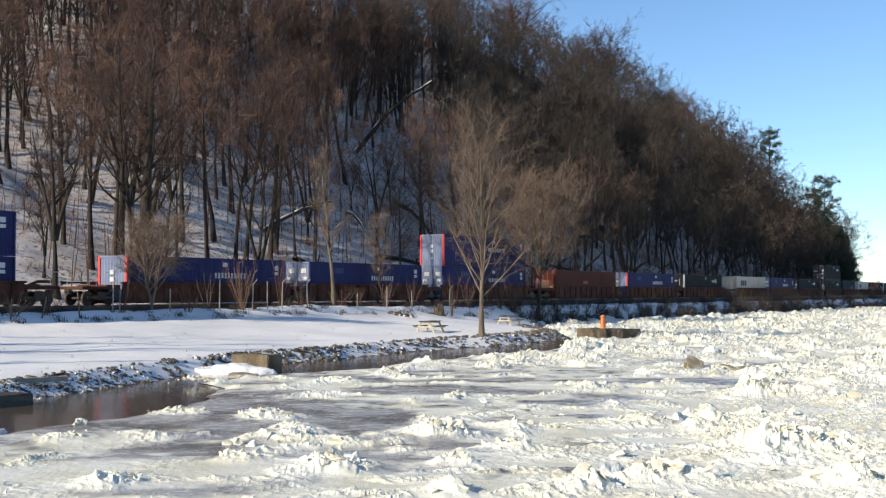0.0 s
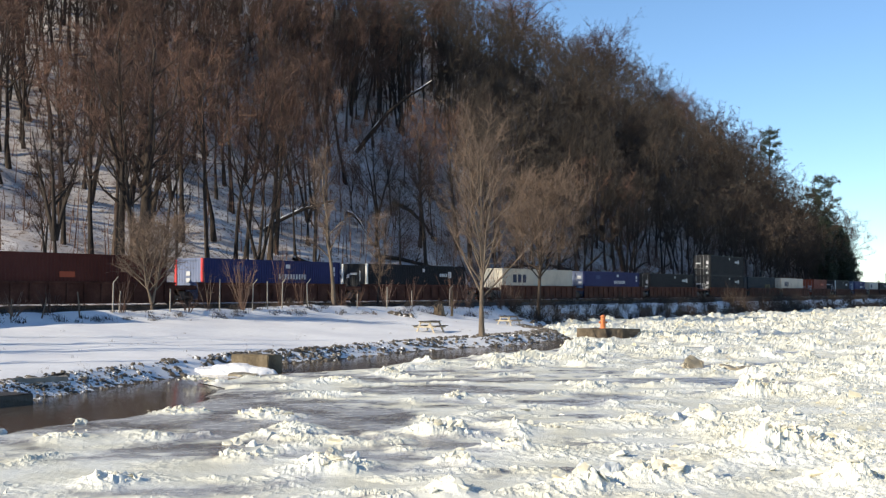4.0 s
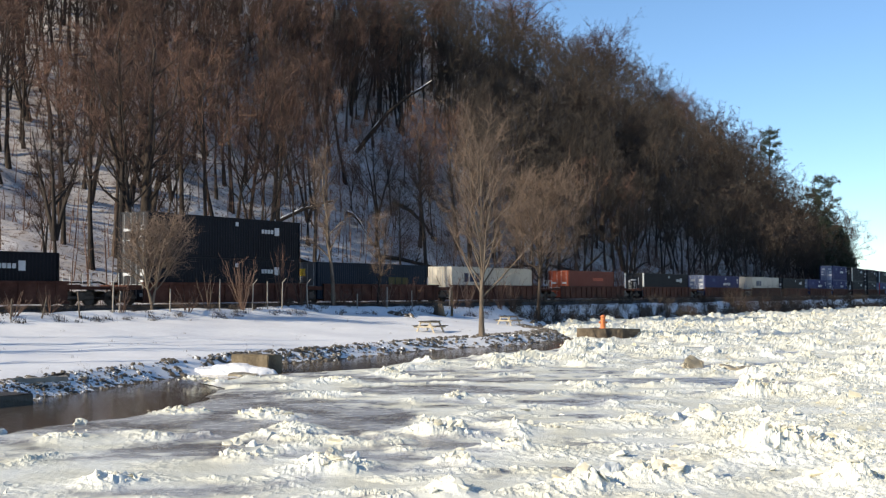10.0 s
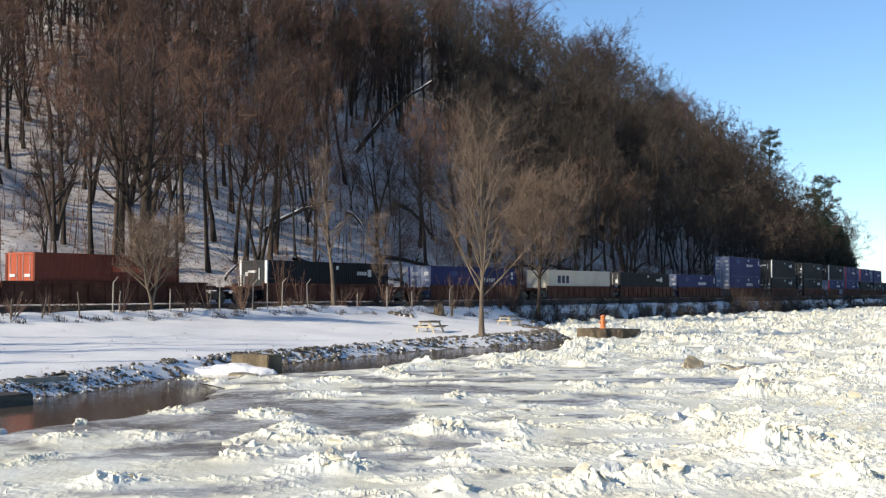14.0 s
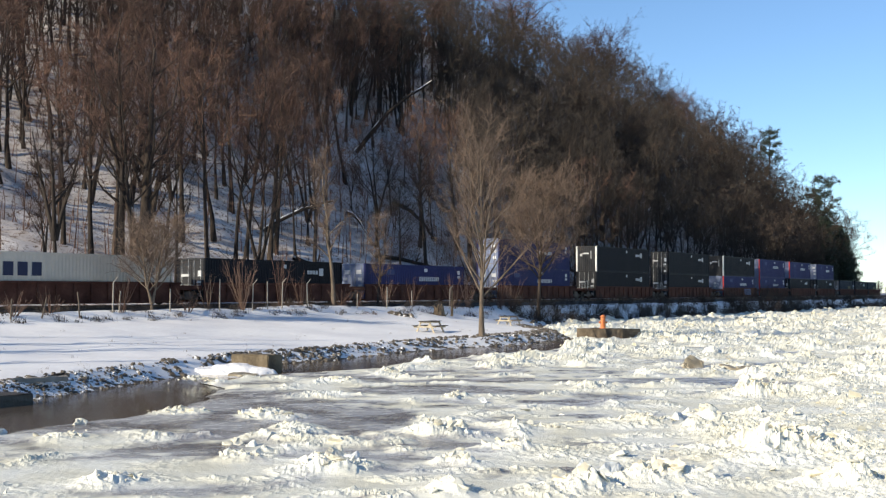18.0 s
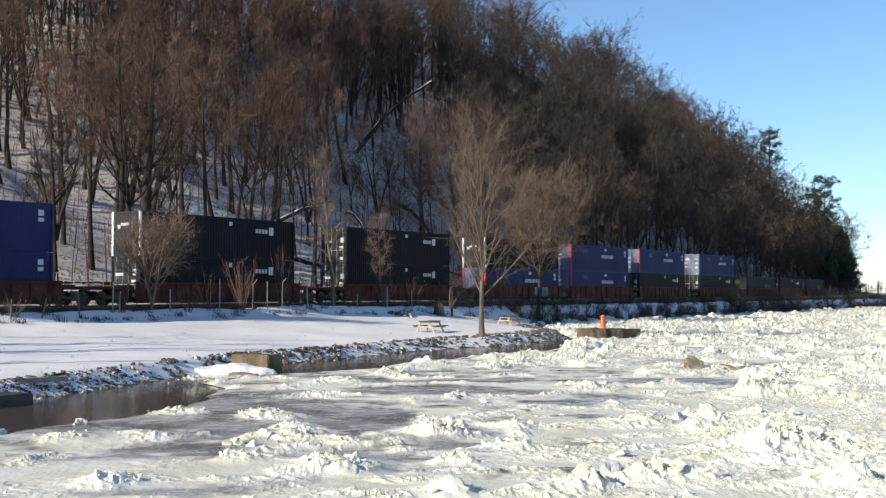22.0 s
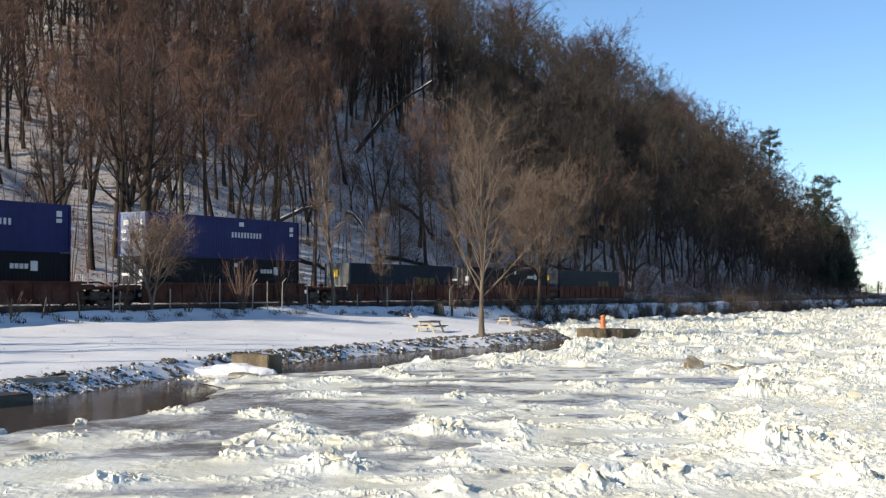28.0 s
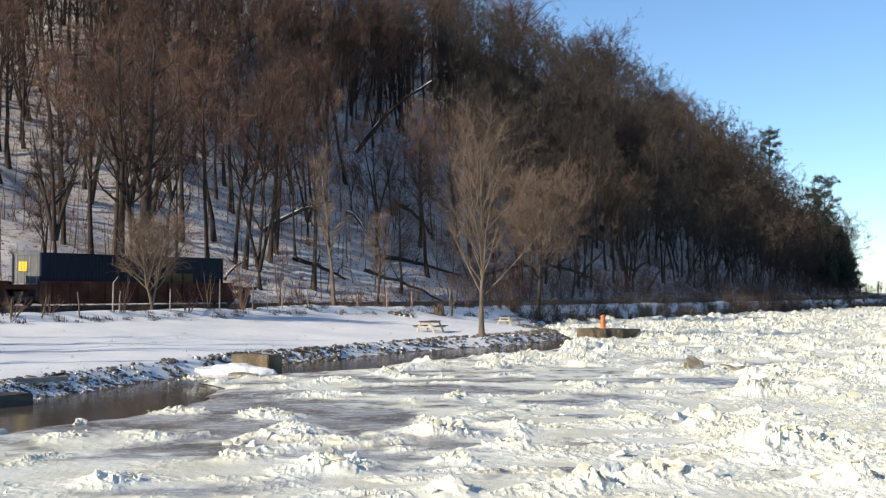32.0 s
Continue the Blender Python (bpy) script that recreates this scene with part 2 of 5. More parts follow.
def tube(points, radii, sides=5):
    """A tapered tube along points."""
    p = np.asarray(points, float)
    r = np.asarray(radii, float)
    n = len(p)
    t = np.gradient(p, axis=0)
    t /= np.linalg.norm(t, axis=1)[:, None] + 1e-9
    ref = np.where(np.abs(t[:, 2:3]) > 0.9, np.array([[1.0, 0, 0]]), np.array([[0, 0, 1.0]]))
    u = np.cross(t, ref)
    u /= np.linalg.norm(u, axis=1)[:, None] + 1e-9
    w = np.cross(t, u)
    ang = np.arange(sides) * 2 * math.pi / sides
    v = p[:, None] + r[:, None, None] * (np.cos(ang)[None, :, None] * u[:, None] + np.sin(ang)[None, :, None] * w[:, None])
    i = np.arange(n - 1)[:, None] * sides + np.arange(sides)[None]
    j = np.arange(n - 1)[:, None] * sides + (np.arange(sides)[None] + 1) % sides
    f = np.concatenate([np.stack([i, j, j + sides], -1).reshape(-1, 3), np.stack([i, j + sides, i + sides], -1).reshape(-1, 3)])
    return v.reshape(-1, 3), f


def spikes(start, way, length, radius):
    """Thin three-sided cones, all at once."""
    start, way = np.asarray(start, float), np.asarray(way, float)
    n = len(start)
    way = way / (np.linalg.norm(way, axis=1)[:, None] + 1e-9)
    u = np.cross(way, np.array([0.31, 0.67, 0.67]))
    u /= np.linalg.norm(u, axis=1)[:, None] + 1e-9
    w = np.cross(way, u)
    radius = np.broadcast_to(radius, (n,))[:, None]
    v = np.empty((n, 4, 3))
    for k in range(3):
        a = k * 2 * math.pi / 3
        v[:, k] = start + radius * (math.cos(a) * u + math.sin(a) * w)
    v[:, 3] = start + way * np.asarray(length)[:, None]
    base = np.arange(n)[:, None] * 4
    f = np.concatenate([base + np.array([[0, 1, 3]]), base + np.array([[1, 2, 3]]), base + np.array([[2, 0, 3]])])
    return v.reshape(-1, 3), f


# ---- ground: one sheet from river bed to hilltop and horizon ----
def grid_mesh(name, us, vs, height, place, materials, pick):
    u, v = np.meshgrid(us, vs, indexing="ij")
    z = height(u, v)
    x, y = place(u, v)
    co = np.stack([x, y, z], -1).reshape(-1, 3)
    a, b = len(us), len(vs)
    i = (np.arange(a - 1)[:, None] * b + np.arange(b - 1)[None]).ravel()
    quads = np.stack([i, i + b, i + b + 1, i + 1], -1)
    me = bpy.data.meshes.new(name)
    me.vertices.add(len(co))
    me.vertices.foreach_set("co", co.astype(np.float32).ravel())
    me.loops.add(quads.size)
    me.loops.foreach_set("vertex_index", quads.astype(np.int32).ravel())
    me.polygons.add(len(quads))
    me.polygons.foreach_set("loop_start", np.arange(0, quads.size, 4, dtype=np.int32))
    me.polygons.foreach_set("use_smooth", np.ones(len(quads), bool))
    for m in materials:
        me.materials.append(m)
    um, vm = (u[:-1, :-1] + u[1:, 1:]) / 2, (v[:-1, :-1] + v[1:, 1:]) / 2
    me.polygons.foreach_set("material_index", pick(um, vm).astype(np.int32).ravel())
    me.update(calc_edges=True)
    me.flip_normals()
    return new(name, me)


s_steps = np.concatenate([np.arange(-3000, -100, 80), np.arange(-100, 20, 4), np.arange(20, 130, 0.75), np.arange(130, 400, 1.8), np.arange(400, 3400, 60)])
q_steps = np.concatenate([np.arange(-3000, -20, 60), np.arange(-20, 28, 4), np.arange(28, 70, 0.5), np.arange(70, 170, 1.5), np.arange(170, 3200, 60)])


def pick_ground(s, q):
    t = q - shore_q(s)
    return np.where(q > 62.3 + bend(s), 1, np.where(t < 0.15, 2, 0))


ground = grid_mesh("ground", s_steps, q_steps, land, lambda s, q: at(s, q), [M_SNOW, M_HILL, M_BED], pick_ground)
tagged(ground, "snow-covered river bank, lawn and steep wooded hillside", "ground", kind="structure")

# ---- river water ----
M_WATER = bpy.data.materials.new("river_water")
M_WATER.use_nodes = True
nt = M_WATER.node_tree
p = nt.nodes["Principled BSDF"]
p.inputs["Base Color"].default_value = (0.09, 0.068, 0.05, 1)
p.inputs["Roughness"].default_value = 0.14
p.inputs["IOR"].default_value = 1.33
wv = nt.nodes.new("ShaderNodeTexNoise")
wv.inputs["Scale"].default_value, wv.inputs["Detail"].default_value = 2.2, 4
bp = nt.nodes.new("ShaderNodeBump")
bp.inputs["Strength"].default_value, bp.inputs["Distance"].default_value = 0.12, 0.05
tc = nt.nodes.new("ShaderNodeTexCoord")
nt.links.new(tc.outputs["Object"], wv.inputs["Vector"])
nt.links.new(wv.outputs[0], bp.inputs["Height"])
nt.links.new(bp.outputs[0], p.inputs["Normal"])
bm = bmesh.new()
bmesh.ops.create_grid(bm, x_segments=20, y_segments=20, size=1500, matrix=Matrix.Translation((400, 500, 0)))
me = bpy.data.meshes.new("water")
bm.to_mesh(me)
bm.free()
me.materials.append(M_WATER)
water = tagged(new("water", me), "brown open river water along the bank", "water", kind="structure")

# ---- river ice ----
ICE_S = [-900, -100, 10, 19.6, 22.2, 24.5, 27.7, 32.3, 34.1, 38.2, 40.2, 44.8, 49.5, 57.2, 64.7, 72.5, 80, 86, 95, 107, 120, 138, 178, 900]
ICE_Q = [14, 18, 22.5, 23.9, 24.3, 23.8, 25.3, 28.0, 30.6, 31.6, 31.0, 30.4, 31.3, 31.2, 31.4, 34.3, 37.6, 42.2, 48.2, 53.2, 54.5, 54.2, 55.0, 55.5]


def ice_edge(s):
    return np.interp(s, ICE_S, ICE_Q) + 0.9 * (fbm(s / 1.3, s * 0 + 7, 41) - 0.5)


def rubble(x, y):
    """How broken the ice is, 0 to 1."""
    s, q = sq_of(x, y)
    bias = 0.28 * (1 - step(3, 21, q)) + 0.20 * step(42, 75, s) - 0.07
    bands = 0.65 * fbm((x + 0.3 * y) / 6, y / 7, 51, 4) + 0.35 * fbm(x / 1.6, y / 1.8, 55, 3)
    return step(0.47, 0.60, bands + bias - 0.04)


def slabs(x, y, size, seed):
    """Heights of jumbled tilted slabs: each cell is a flat piece with its own height and tilt."""
    u, w = x / size, y / size
    iu, iw = np.floor(u), np.floor(w)
    best, high = np.full(u.shape, 9.0), np.zeros(u.shape)
    for a in (-1, 0, 1):
        for b in (-1, 0, 1):
            cu, cw = iu + a, iw + b
            px, py = cu + lattice(cu, cw, seed), cw + lattice(cu, cw, seed + 1)
            du, dw = u - px, w - py
            dist = du * du + dw * dw
            hh = lattice(cu, cw, seed + 2) + 0.9 * (du * (lattice(cu, cw, seed + 3) - 0.5) + dw * (lattice(cu, cw, seed + 4) - 0.5))
            near = dist < best
            best, high = np.where(near, dist, best), np.where(near, hh, high)
    dome = np.clip(1 - 1.25 * best, 0, 1)
    return np.clip(high, 0, 1.3) * dome ** 0.7, np.sqrt(best)


MOUNDS = [(-0.24, 28.25, 0.76, 0.51), (-1.98, 22.69, 0.66, 0.37), (2.47, 20.61, 0.51, 0.39), (3.81, 21.34, 0.72, 0.58), (6.54, 31.77, 0.5, 0.4), (0.27, 23.43, 0.37, 0.21), (1.34, 25.71, 0.52, 0.19), (0.01, 20.03, 0.41, 0.31), (-3.7, 44.48, 0.7, 0.36), (-2.07, 48.75, 0.55, 0.31), (0.24, 37.65, 0.34, 0.34), (-4.4, 32.06, 0.8, 0.26), (-7.01, 33.2, 0.87, 0.18), (2.34, 29.41, 0.66, 0.2), (4.93, 30.68, 0.9, 0.25), (-8.73, 44.48, 0.81, 0.24), (-8.24, 27.49, 0.6, 0.13), (6.97, 25.08, 0.85, 0.45), (9.55, 38.67, 1.05, 0.35), (-5.52, 21.34, 0.67, 0.19), (-3.98, 24.23, 0.55, 0.17), (6.59, 20.72, 0.56, 0.28)]
WET = [(-1.97, 32.35, 1.62, 3.07), (3.58, 36.48, 1.74, 1.3), (-7.2, 34.88, 2.14, 2.38), (-0.46, 41.81, 0.76, 1.1), (-5.93, 39.07, 2.04, 1.92), (-10.02, 39.07, 1.51, 1.71), (-5.15, 28.04, 1.53, 1.21), (-2.44, 27.71, 0.76, 0.64), (-8.2, 30.4, 2.9, 1.7), (-5.6, 30.2, 1.6, 1.2)]


def mounds(x, y):
    """Heaps where the floes have been pushed up: x, y, half width, height."""
    m = x * 0.0
    jx, jy = x + 0.7 * (fbm(x / 0.8, y / 0.8, 161, 3) - 0.5), y + 0.9 * (fbm(x / 0.8, y / 0.8, 165, 3) - 0.5)
    for cx, cy, w, h in MOUNDS:
        m = np.maximum(m, min(0.62 * h, 0.21) * np.exp(-1.3 * (((jx - cx) / (1.25 * w)) ** 2 + ((jy - cy) / w) ** 2)))
    return m


def wet(x, y):
    """Patches of bare wet ice."""
    p = x * 0.0
    for cx, cy, w, h in WET:
        p = np.maximum(p, 1 - step(0.55, 1.15, np.sqrt(((x - cx) / w) ** 2 + ((y - cy) / h) ** 2) + 0.5 * (fbm(x / 0.9, y / 1.3, 111, 3) - 0.5)))
    return p


def heaps(x, y):
    return step(0.36, 0.66, fbm(x / 2.4, y / 2.4, 71, 3))


def crumble(x, y, seed, octaves=4):
    """Sharp-crested broken surface, 0 to 1."""
    total, amp, norm = 0.0, 1.0, 0.0
    for o in range(octaves):
        total = total + amp * (1 - np.abs(2 * vnoise(x * 2.1 ** o + 0.37 * y, y * 2.1 ** o, seed + o) - 1)) ** 2
        norm += amp
        amp *= 0.6
    return total / norm


def ice_height(x, y):
    m = mounds(x, y)
    s, q = sq_of(x, y)
    r = rubble(x, y) * (1 - 0.9 * wet(x, y)) * (1 - 0.5 * (1 - step(30, 62, y)) * (1 - step(0.02, 0.12, m)))
    heap = heaps(x, y)
    far = step(60, 130, y)
    wx, wy = x + 0.25 * vnoise(x * 3, y * 3, 3), y + 0.25 * vnoise(x * 3, y * 3, 4)
    plates, d1 = slabs(wx, wy, 0.75, 61)
    wide, d3 = slabs(x, y, 1.3, 68)
    coarse, fine = crumble(x / 0.75, y / 0.8, 141, 3), crumble(x / 0.26, y / 0.34, 151, 3)
    patchy = 0.25 + 0.9 * step(0.38, 0.62, fbm(x / 1.3, y / 1.3, 85, 3))
    h = 0.04 + r * (0.11 * heap + 0.15 * coarse ** 1.5 * (0.25 + heap) * patchy + 0.14 * fine * (0.4 + heap) + 0.22 * plates ** 2.5 * heap * patchy + 0.32 * far * wide ** 3 + 0.07 * fbm(x / 0.1, y / 0.16, 81, 2))
    calm = step(11, 18, q) * (1 - step(40, 56, s))
    wall = (1 - np.abs(fbm(x / 5.5, y / 4.5, 91, 3) - 0.5) * 2) ** 14 * step(0.4, 0.7, fbm(x / 1.5, y / 1.5, 93, 3))
    h = h + (1 - r) * (0.03 * fbm(x / 1.2, y / 0.7, 95, 3) + (0.08 - 0.06 * calm) * step(0.46, 0.72, fbm(x / 0.9, y / 0.9, 97, 3)) * fine + wall * (0.05 + 0.12 * fine ** 1.5 + 0.05 * coarse))
    return h + m * (0.30 + 0.85 * coarse + 0.45 * fine + 0.5 * plates)


def snow_on_ice(x, y):
    s, q = sq_of(x, y)
    r = rubble(x, y)
    drift = 0.55 * fbm((x + 0.4 * y) / 4.5, y / 4.0, 101, 5) + 0.45 * fbm(x / 0.8, y / 0.8, 105, 4)
    ridge = (1 - np.abs(fbm(x / 5.5, y / 4.5, 91, 3) - 0.5) * 2) ** 9
    lean = 0.12 * (1 - step(4, 18, q)) + 0.08 * step(45, 75, s) - 0.05 - 0.13 * step(11, 17, q) * (1 - step(36, 48, s))
    drifted = 0.9 * np.exp(-(((x + 5.6) / 3.2) ** 2 + ((y - 22.3) / 1.7) ** 2) ** 2)
    c = np.maximum(r, np.maximum(np.maximum(ridge, drifted), 0.85 * step(0.40, 0.62, drift + lean))) * (1 - wet(x, y))
    return np.clip(np.maximum(c, step(0.02, 0.12, mounds(x, y))), 0, 1)


M_ICE = bpy.data.materials.new("river_ice")
M_ICE.use_nodes = True
nt = M_ICE.node_tree
p = nt.nodes["Principled BSDF"]
lk = nt.links.new
tc = nt.nodes.new("ShaderNodeTexCoord")
cover = nt.nodes.new("ShaderNodeAttribute")
cover.attribute_name = "cover"
n1 = nt.nodes.new("ShaderNodeTexNoise")
n1.inputs["Scale"].default_value, n1.inputs["Detail"].default_value, n1.inputs["Roughness"].default_value = 1.7, 10, 0.74
lk(tc.outputs["Object"], n1.inputs["Vector"])
ad = nt.nodes.new("ShaderNodeMath")
ad.operation = "MULTIPLY_ADD"
lk(n1.outputs[0], ad.inputs[0])
ad.inputs[1].default_value = 1.5
sb = nt.nodes.new("ShaderNodeMath")
sb.operation = "SUBTRACT"
lk(cover.outputs["Fac"], sb.inputs[0])
sb.inputs[1].default_value = 0.54
lk(sb.outputs[0], ad.inputs[2])
mr = nt.nodes.new("ShaderNodeMapRange")
mr.inputs[1].default_value, mr.inputs[2].default_value = 0.25, 0.60
lk(ad.outputs[0], mr.inputs[0])
n2 = nt.nodes.new("ShaderNodeTexNoise")
n2.inputs["Scale"].default_value, n2.inputs["Detail"].default_value = 0.55, 5
lk(tc.outputs["Object"], n2.inputs["Vector"])
grey = nt.nodes.new("ShaderNodeValToRGB")
grey.color_ramp.elements[0].position, grey.color_ramp.elements[1].position = 0.37, 0.58
grey.color_ramp.elements[0].color, grey.color_ramp.elements[1].color = (0.19, 0.172, 0.16, 1), (0.48, 0.475, 0.475, 1)
lk(n2.outputs[0], grey.inputs[0])
white = nt.nodes.new("ShaderNodeValToRGB")
white.color_ramp.elements[0].position, white.color_ramp.elements[1].position = 0.35, 0.65
white.color_ramp.elements[0].color, white.color_ramp.elements[1].color = (0.70, 0.665, 0.535, 1), (0.80, 0.79, 0.715, 1)
lk(n2.outputs[0], white.inputs[0])
mx = nt.nodes.new("ShaderNodeMix")
mx.data_type = "RGBA"
lk(mr.outputs[0], mx.inputs[0])
lk(grey.outputs[0], mx.inputs[6])
lk(white.outputs[0], mx.inputs[7])
lk(mx.outputs[2], p.inputs["Base Color"])
rr = nt.nodes.new("ShaderNodeMapRange")
rr.inputs[3].default_value, rr.inputs[4].default_value = 0.22, 0.8
lk(mr.outputs[0], rr.inputs[0])
lk(rr.outputs[0], p.inputs["Roughness"])
bp = nt.nodes.new("ShaderNodeBump")
bp.inputs["Strength"].default_value, bp.inputs["Distance"].default_value = 0.55, 0.06
n3 = nt.nodes.new("ShaderNodeTexNoise")
n3.inputs["Scale"].default_value, n3.inputs["Detail"].default_value, n3.inputs["Roughness"].default_value = 5, 7, 0.65
lk(tc.outputs["Object"], n3.inputs["Vector"])
lk(n3.outputs[0], bp.inputs["Height"])
lk(bp.outputs[0], p.inputs["Normal"])
M_CHUNK = surface("snowy_ice_chunk", [(0.63, 0.575, 0.44), (0.75, 0.725, 0.63), (0.80, 0.79, 0.725)], 0.8, 0.6, 0.5, 6, per_object=0.2)


def masked_sheet(name, x, y, z, cov, keep, material):
    a, b = x.shape
    i = (np.arange(a - 1)[:, None] * b + np.arange(b - 1)[None])
    k = keep[:-1, :-1] & keep[1:, :-1] & keep[:-1, 1:] & keep[1:, 1:]
    i = i[k]
    quads = np.stack([i, i + 1, i + b + 1, i + b], -1)
    used, inv = np.unique(quads, return_inverse=True)
    quads = inv.reshape(-1, 4)
    co = np.stack([x, y, z], -1).reshape(-1, 3)[used]
    me = bpy.data.meshes.new(name)
    me.vertices.add(len(co))
    me.vertices.foreach_set("co", co.astype(np.float32).ravel())
    me.loops.add(quads.size)
    me.loops.foreach_set("vertex_index", quads.astype(np.int32).ravel())
    me.polygons.add(len(quads))
    me.polygons.foreach_set("loop_start", np.arange(0, quads.size, 4, dtype=np.int32))
    me.polygons.foreach_set("use_smooth", np.zeros(len(quads), bool))
    me.materials.append(material)
    me.update(calc_edges=True)
    at_ = me.attributes.new("cover", "FLOAT", "POINT")
    at_.data.foreach_set("value", cov.ravel()[used].astype(np.float32))
    return new(name, me)


run = 14.0 * np.exp(np.linspace(0, math.log(335 / 14.0), 4000))
share = np.cumsum(np.gradient(run) * (1 / run + 30 / run ** 2))
rows = np.interp(np.linspace(share[0], share[-1], 760), share, run)
cols = np.linspace(-0.37, 0.37, 680)
gy = np.repeat(rows[:, None], len(cols), 1)
gx = gy * cols[None]
gs, gq = sq_of(gx, gy)
edge = ice_edge(gs) - gq
gz = ice_height(gx, gy) * step(0, 0.8, edge) + 0.015
ice = masked_sheet("ice_sheet", gx, gy, gz, snow_on_ice(gx, gy), edge > 0, M_ICE)
tagged(ice, "broken grey and snow-covered ice sheet on the river", "river ice", kind="structure")
ox, oy = np.meshgrid(np.arange(-400, 1500, 10.0), np.arange(-900, 1200, 10.0), indexing="xy")
os_, oq = sq_of(ox, oy)
hid = (oy > 25) & (oy < 315) & (ox > -0.35 * oy) & (ox < 0.35 * oy)
outer = masked_sheet("ice_sheet_beyond", ox, oy, ox * 0 + 0.03, ox * 0 + 0.8, (oq < ice_edge(os_) - 6) & (oq > -395) & ~hid, M_ICE)
tagged(outer, "snow-covered ice further out on the river", "river ice", kind="structure")


# ---- loose chunks of ice ----
def chunk_field(count, seed, y0, y1, size0, size1, **shape):
    r = np.random.default_rng(seed)
    y = np.sqrt(r.uniform(y0 ** 2, y1 ** 2, count * 4))
    x = y * r.uniform(-0.44, 0.44, count * 4)
    s, q = sq_of(x, y)
    ok = (ice_edge(s) - q > 0.3) & (r.random(count * 4) < 0.002 + rubble(x, y) * (0.12 + 0.88 * heaps(x, y)) * (1 - wet(x, y)))
    x, y = x[ok][:count], y[ok][:count]
    size = size0 + (size1 - size0) * r.random(len(x)) ** 2.5
    return chunk_shapes(x, y, size, r, **shape)


def chunk_shapes(x, y, size, r, tilt=0.45, thick=(0.14, 0.45)):
    n = len(x)
    z = ice_height(x, y) + size * 0.02
    ball = bmesh.new()
    bmesh.ops.create_icosphere(ball, subdivisions=1, radius=1.0)
    ball.verts.index_update()
    lump = np.array([w.co[:] for w in ball.verts])
    tri = np.array([[w.index for w in fc.verts] for fc in ball.faces])
    ball.free()
    m = len(lump)
    v = lump[None] * np.stack([np.ones(n), r.uniform(0.45, 1, n), r.uniform(*thick, n)], -1)[:, None] * size[:, None, None] * 0.5
    v = v * (1 + r.uniform(-0.6, 0.4, (n, m, 3)))
    ax, ay, az = r.normal(0, tilt, n), r.normal(0, tilt, n), r.uniform(0, 6.283, n)
    for ang, (i, j) in ((ax, (1, 2)), (ay, (2, 0)), (az, (0, 1))):
        c, s_ = np.cos(ang)[:, None], np.sin(ang)[:, None]
        vi, vj = v[..., i].copy(), v[..., j].copy()
        v[..., i], v[..., j] = vi * c - vj * s_, vi * s_ + vj * c
    v += np.stack([x, y, z], -1)[:, None]
    return v.reshape(-1, 3), (tri[None] + (np.arange(n) * m)[:, None, None]).reshape(-1, 3)


t = Tris()
for count, seed, y0, y1, a, b in ((3200, 1, 15, 32, 0.03, 0.17), (4200, 2, 30, 60, 0.05, 0.24), (5200, 3, 58, 130, 0.09, 0.36), (2500, 4, 125, 320, 0.35, 1.1)):
    t.add(*chunk_field(count, seed, y0, y1, a, b))
for count, seed, y0, y1, a, b in ((260, 11, 16, 34, 0.12, 0.42), (420, 12, 30, 62, 0.15, 0.6), (700, 13, 58, 140, 0.25, 0.9)):
    t.add(*chunk_field(count, seed, y0, y1, a, b, tilt=0.6, thick=(0.07, 0.16)))
r = np.random.default_rng(19)
for cx, cy, w, h in MOUNDS:
    n = int(18 + 60 * w)
    t.add(*chunk_shapes(cx + r.normal(0, 0.42 * w, n), cy + r.normal(0, 0.32 * w, n), 0.05 + (0.14 + 0.42 * h) * r.random(n) ** 2, r, 0.6))
chunks = new("ice_rubble", tri_mesh("ice_rubble", *t.arrays(), M_CHUNK))
tagged(chunks, "jumbled white chunks of broken river ice", "ice rubble", kind="stuff")

# ---- track ----
bm = bmesh.new()
profile = [(-2.9, -0.75), (-1.75, -0.2), (1.75, -0.2), (2.9, -0.7)]
line_s = [-900, -400, 0, 140, *range(150, 440, 10), 600, 1400]
vs = [[bm.verts.new((*at(s, TRACK_Q + float(bend(s)) + y), RAIL_Z + z)) for y, z in profile] for s in line_s]
for a, b in zip(vs, vs[1:]):
    for i in range(3):
        bm.faces.new((a[i], b[i], b[i + 1], a[i + 1]))
bed = part("track_bed", bm, M_BALLAST, None)
tagged(bed, "dark crushed-stone ballast bed under the rails", "track bed", kind="structure")
for off in (-0.7175, 0.7175):
    bm = bmesh.new()
    prof = [(-0.075, -0.18), (-0.075, -0.165), (-0.012, -0.14), (-0.012, -0.045), (-0.036, -0.03), (-0.036, 0), (0.036, 0), (0.036, -0.03), (0.012, -0.045), (0.012, -0.14), (0.075, -0.165), (0.075, -0.18)]
    rings = [[bm.verts.new((*at(s, TRACK_Q + float(bend(s)) + off + y), RAIL_Z + z)) for y, z in prof] for s in line_s]
    for a, b in zip(rings, rings[1:]):
        for i in range(len(prof)):
            bm.faces.new((a[i], a[(i + 1) % 12], b[(i + 1) % 12], b[i]))
    tagged(part("rail", bm, M_RAIL, None), "rusty steel running rail", "rail", group="rails", kind="structure")
bm = bmesh.new()
box(bm, (-0.115, -1.3, -0.37), (0.115, 1.3, -0.185), 0.015)
tie = part("tie", bm, M_TIE, bed)
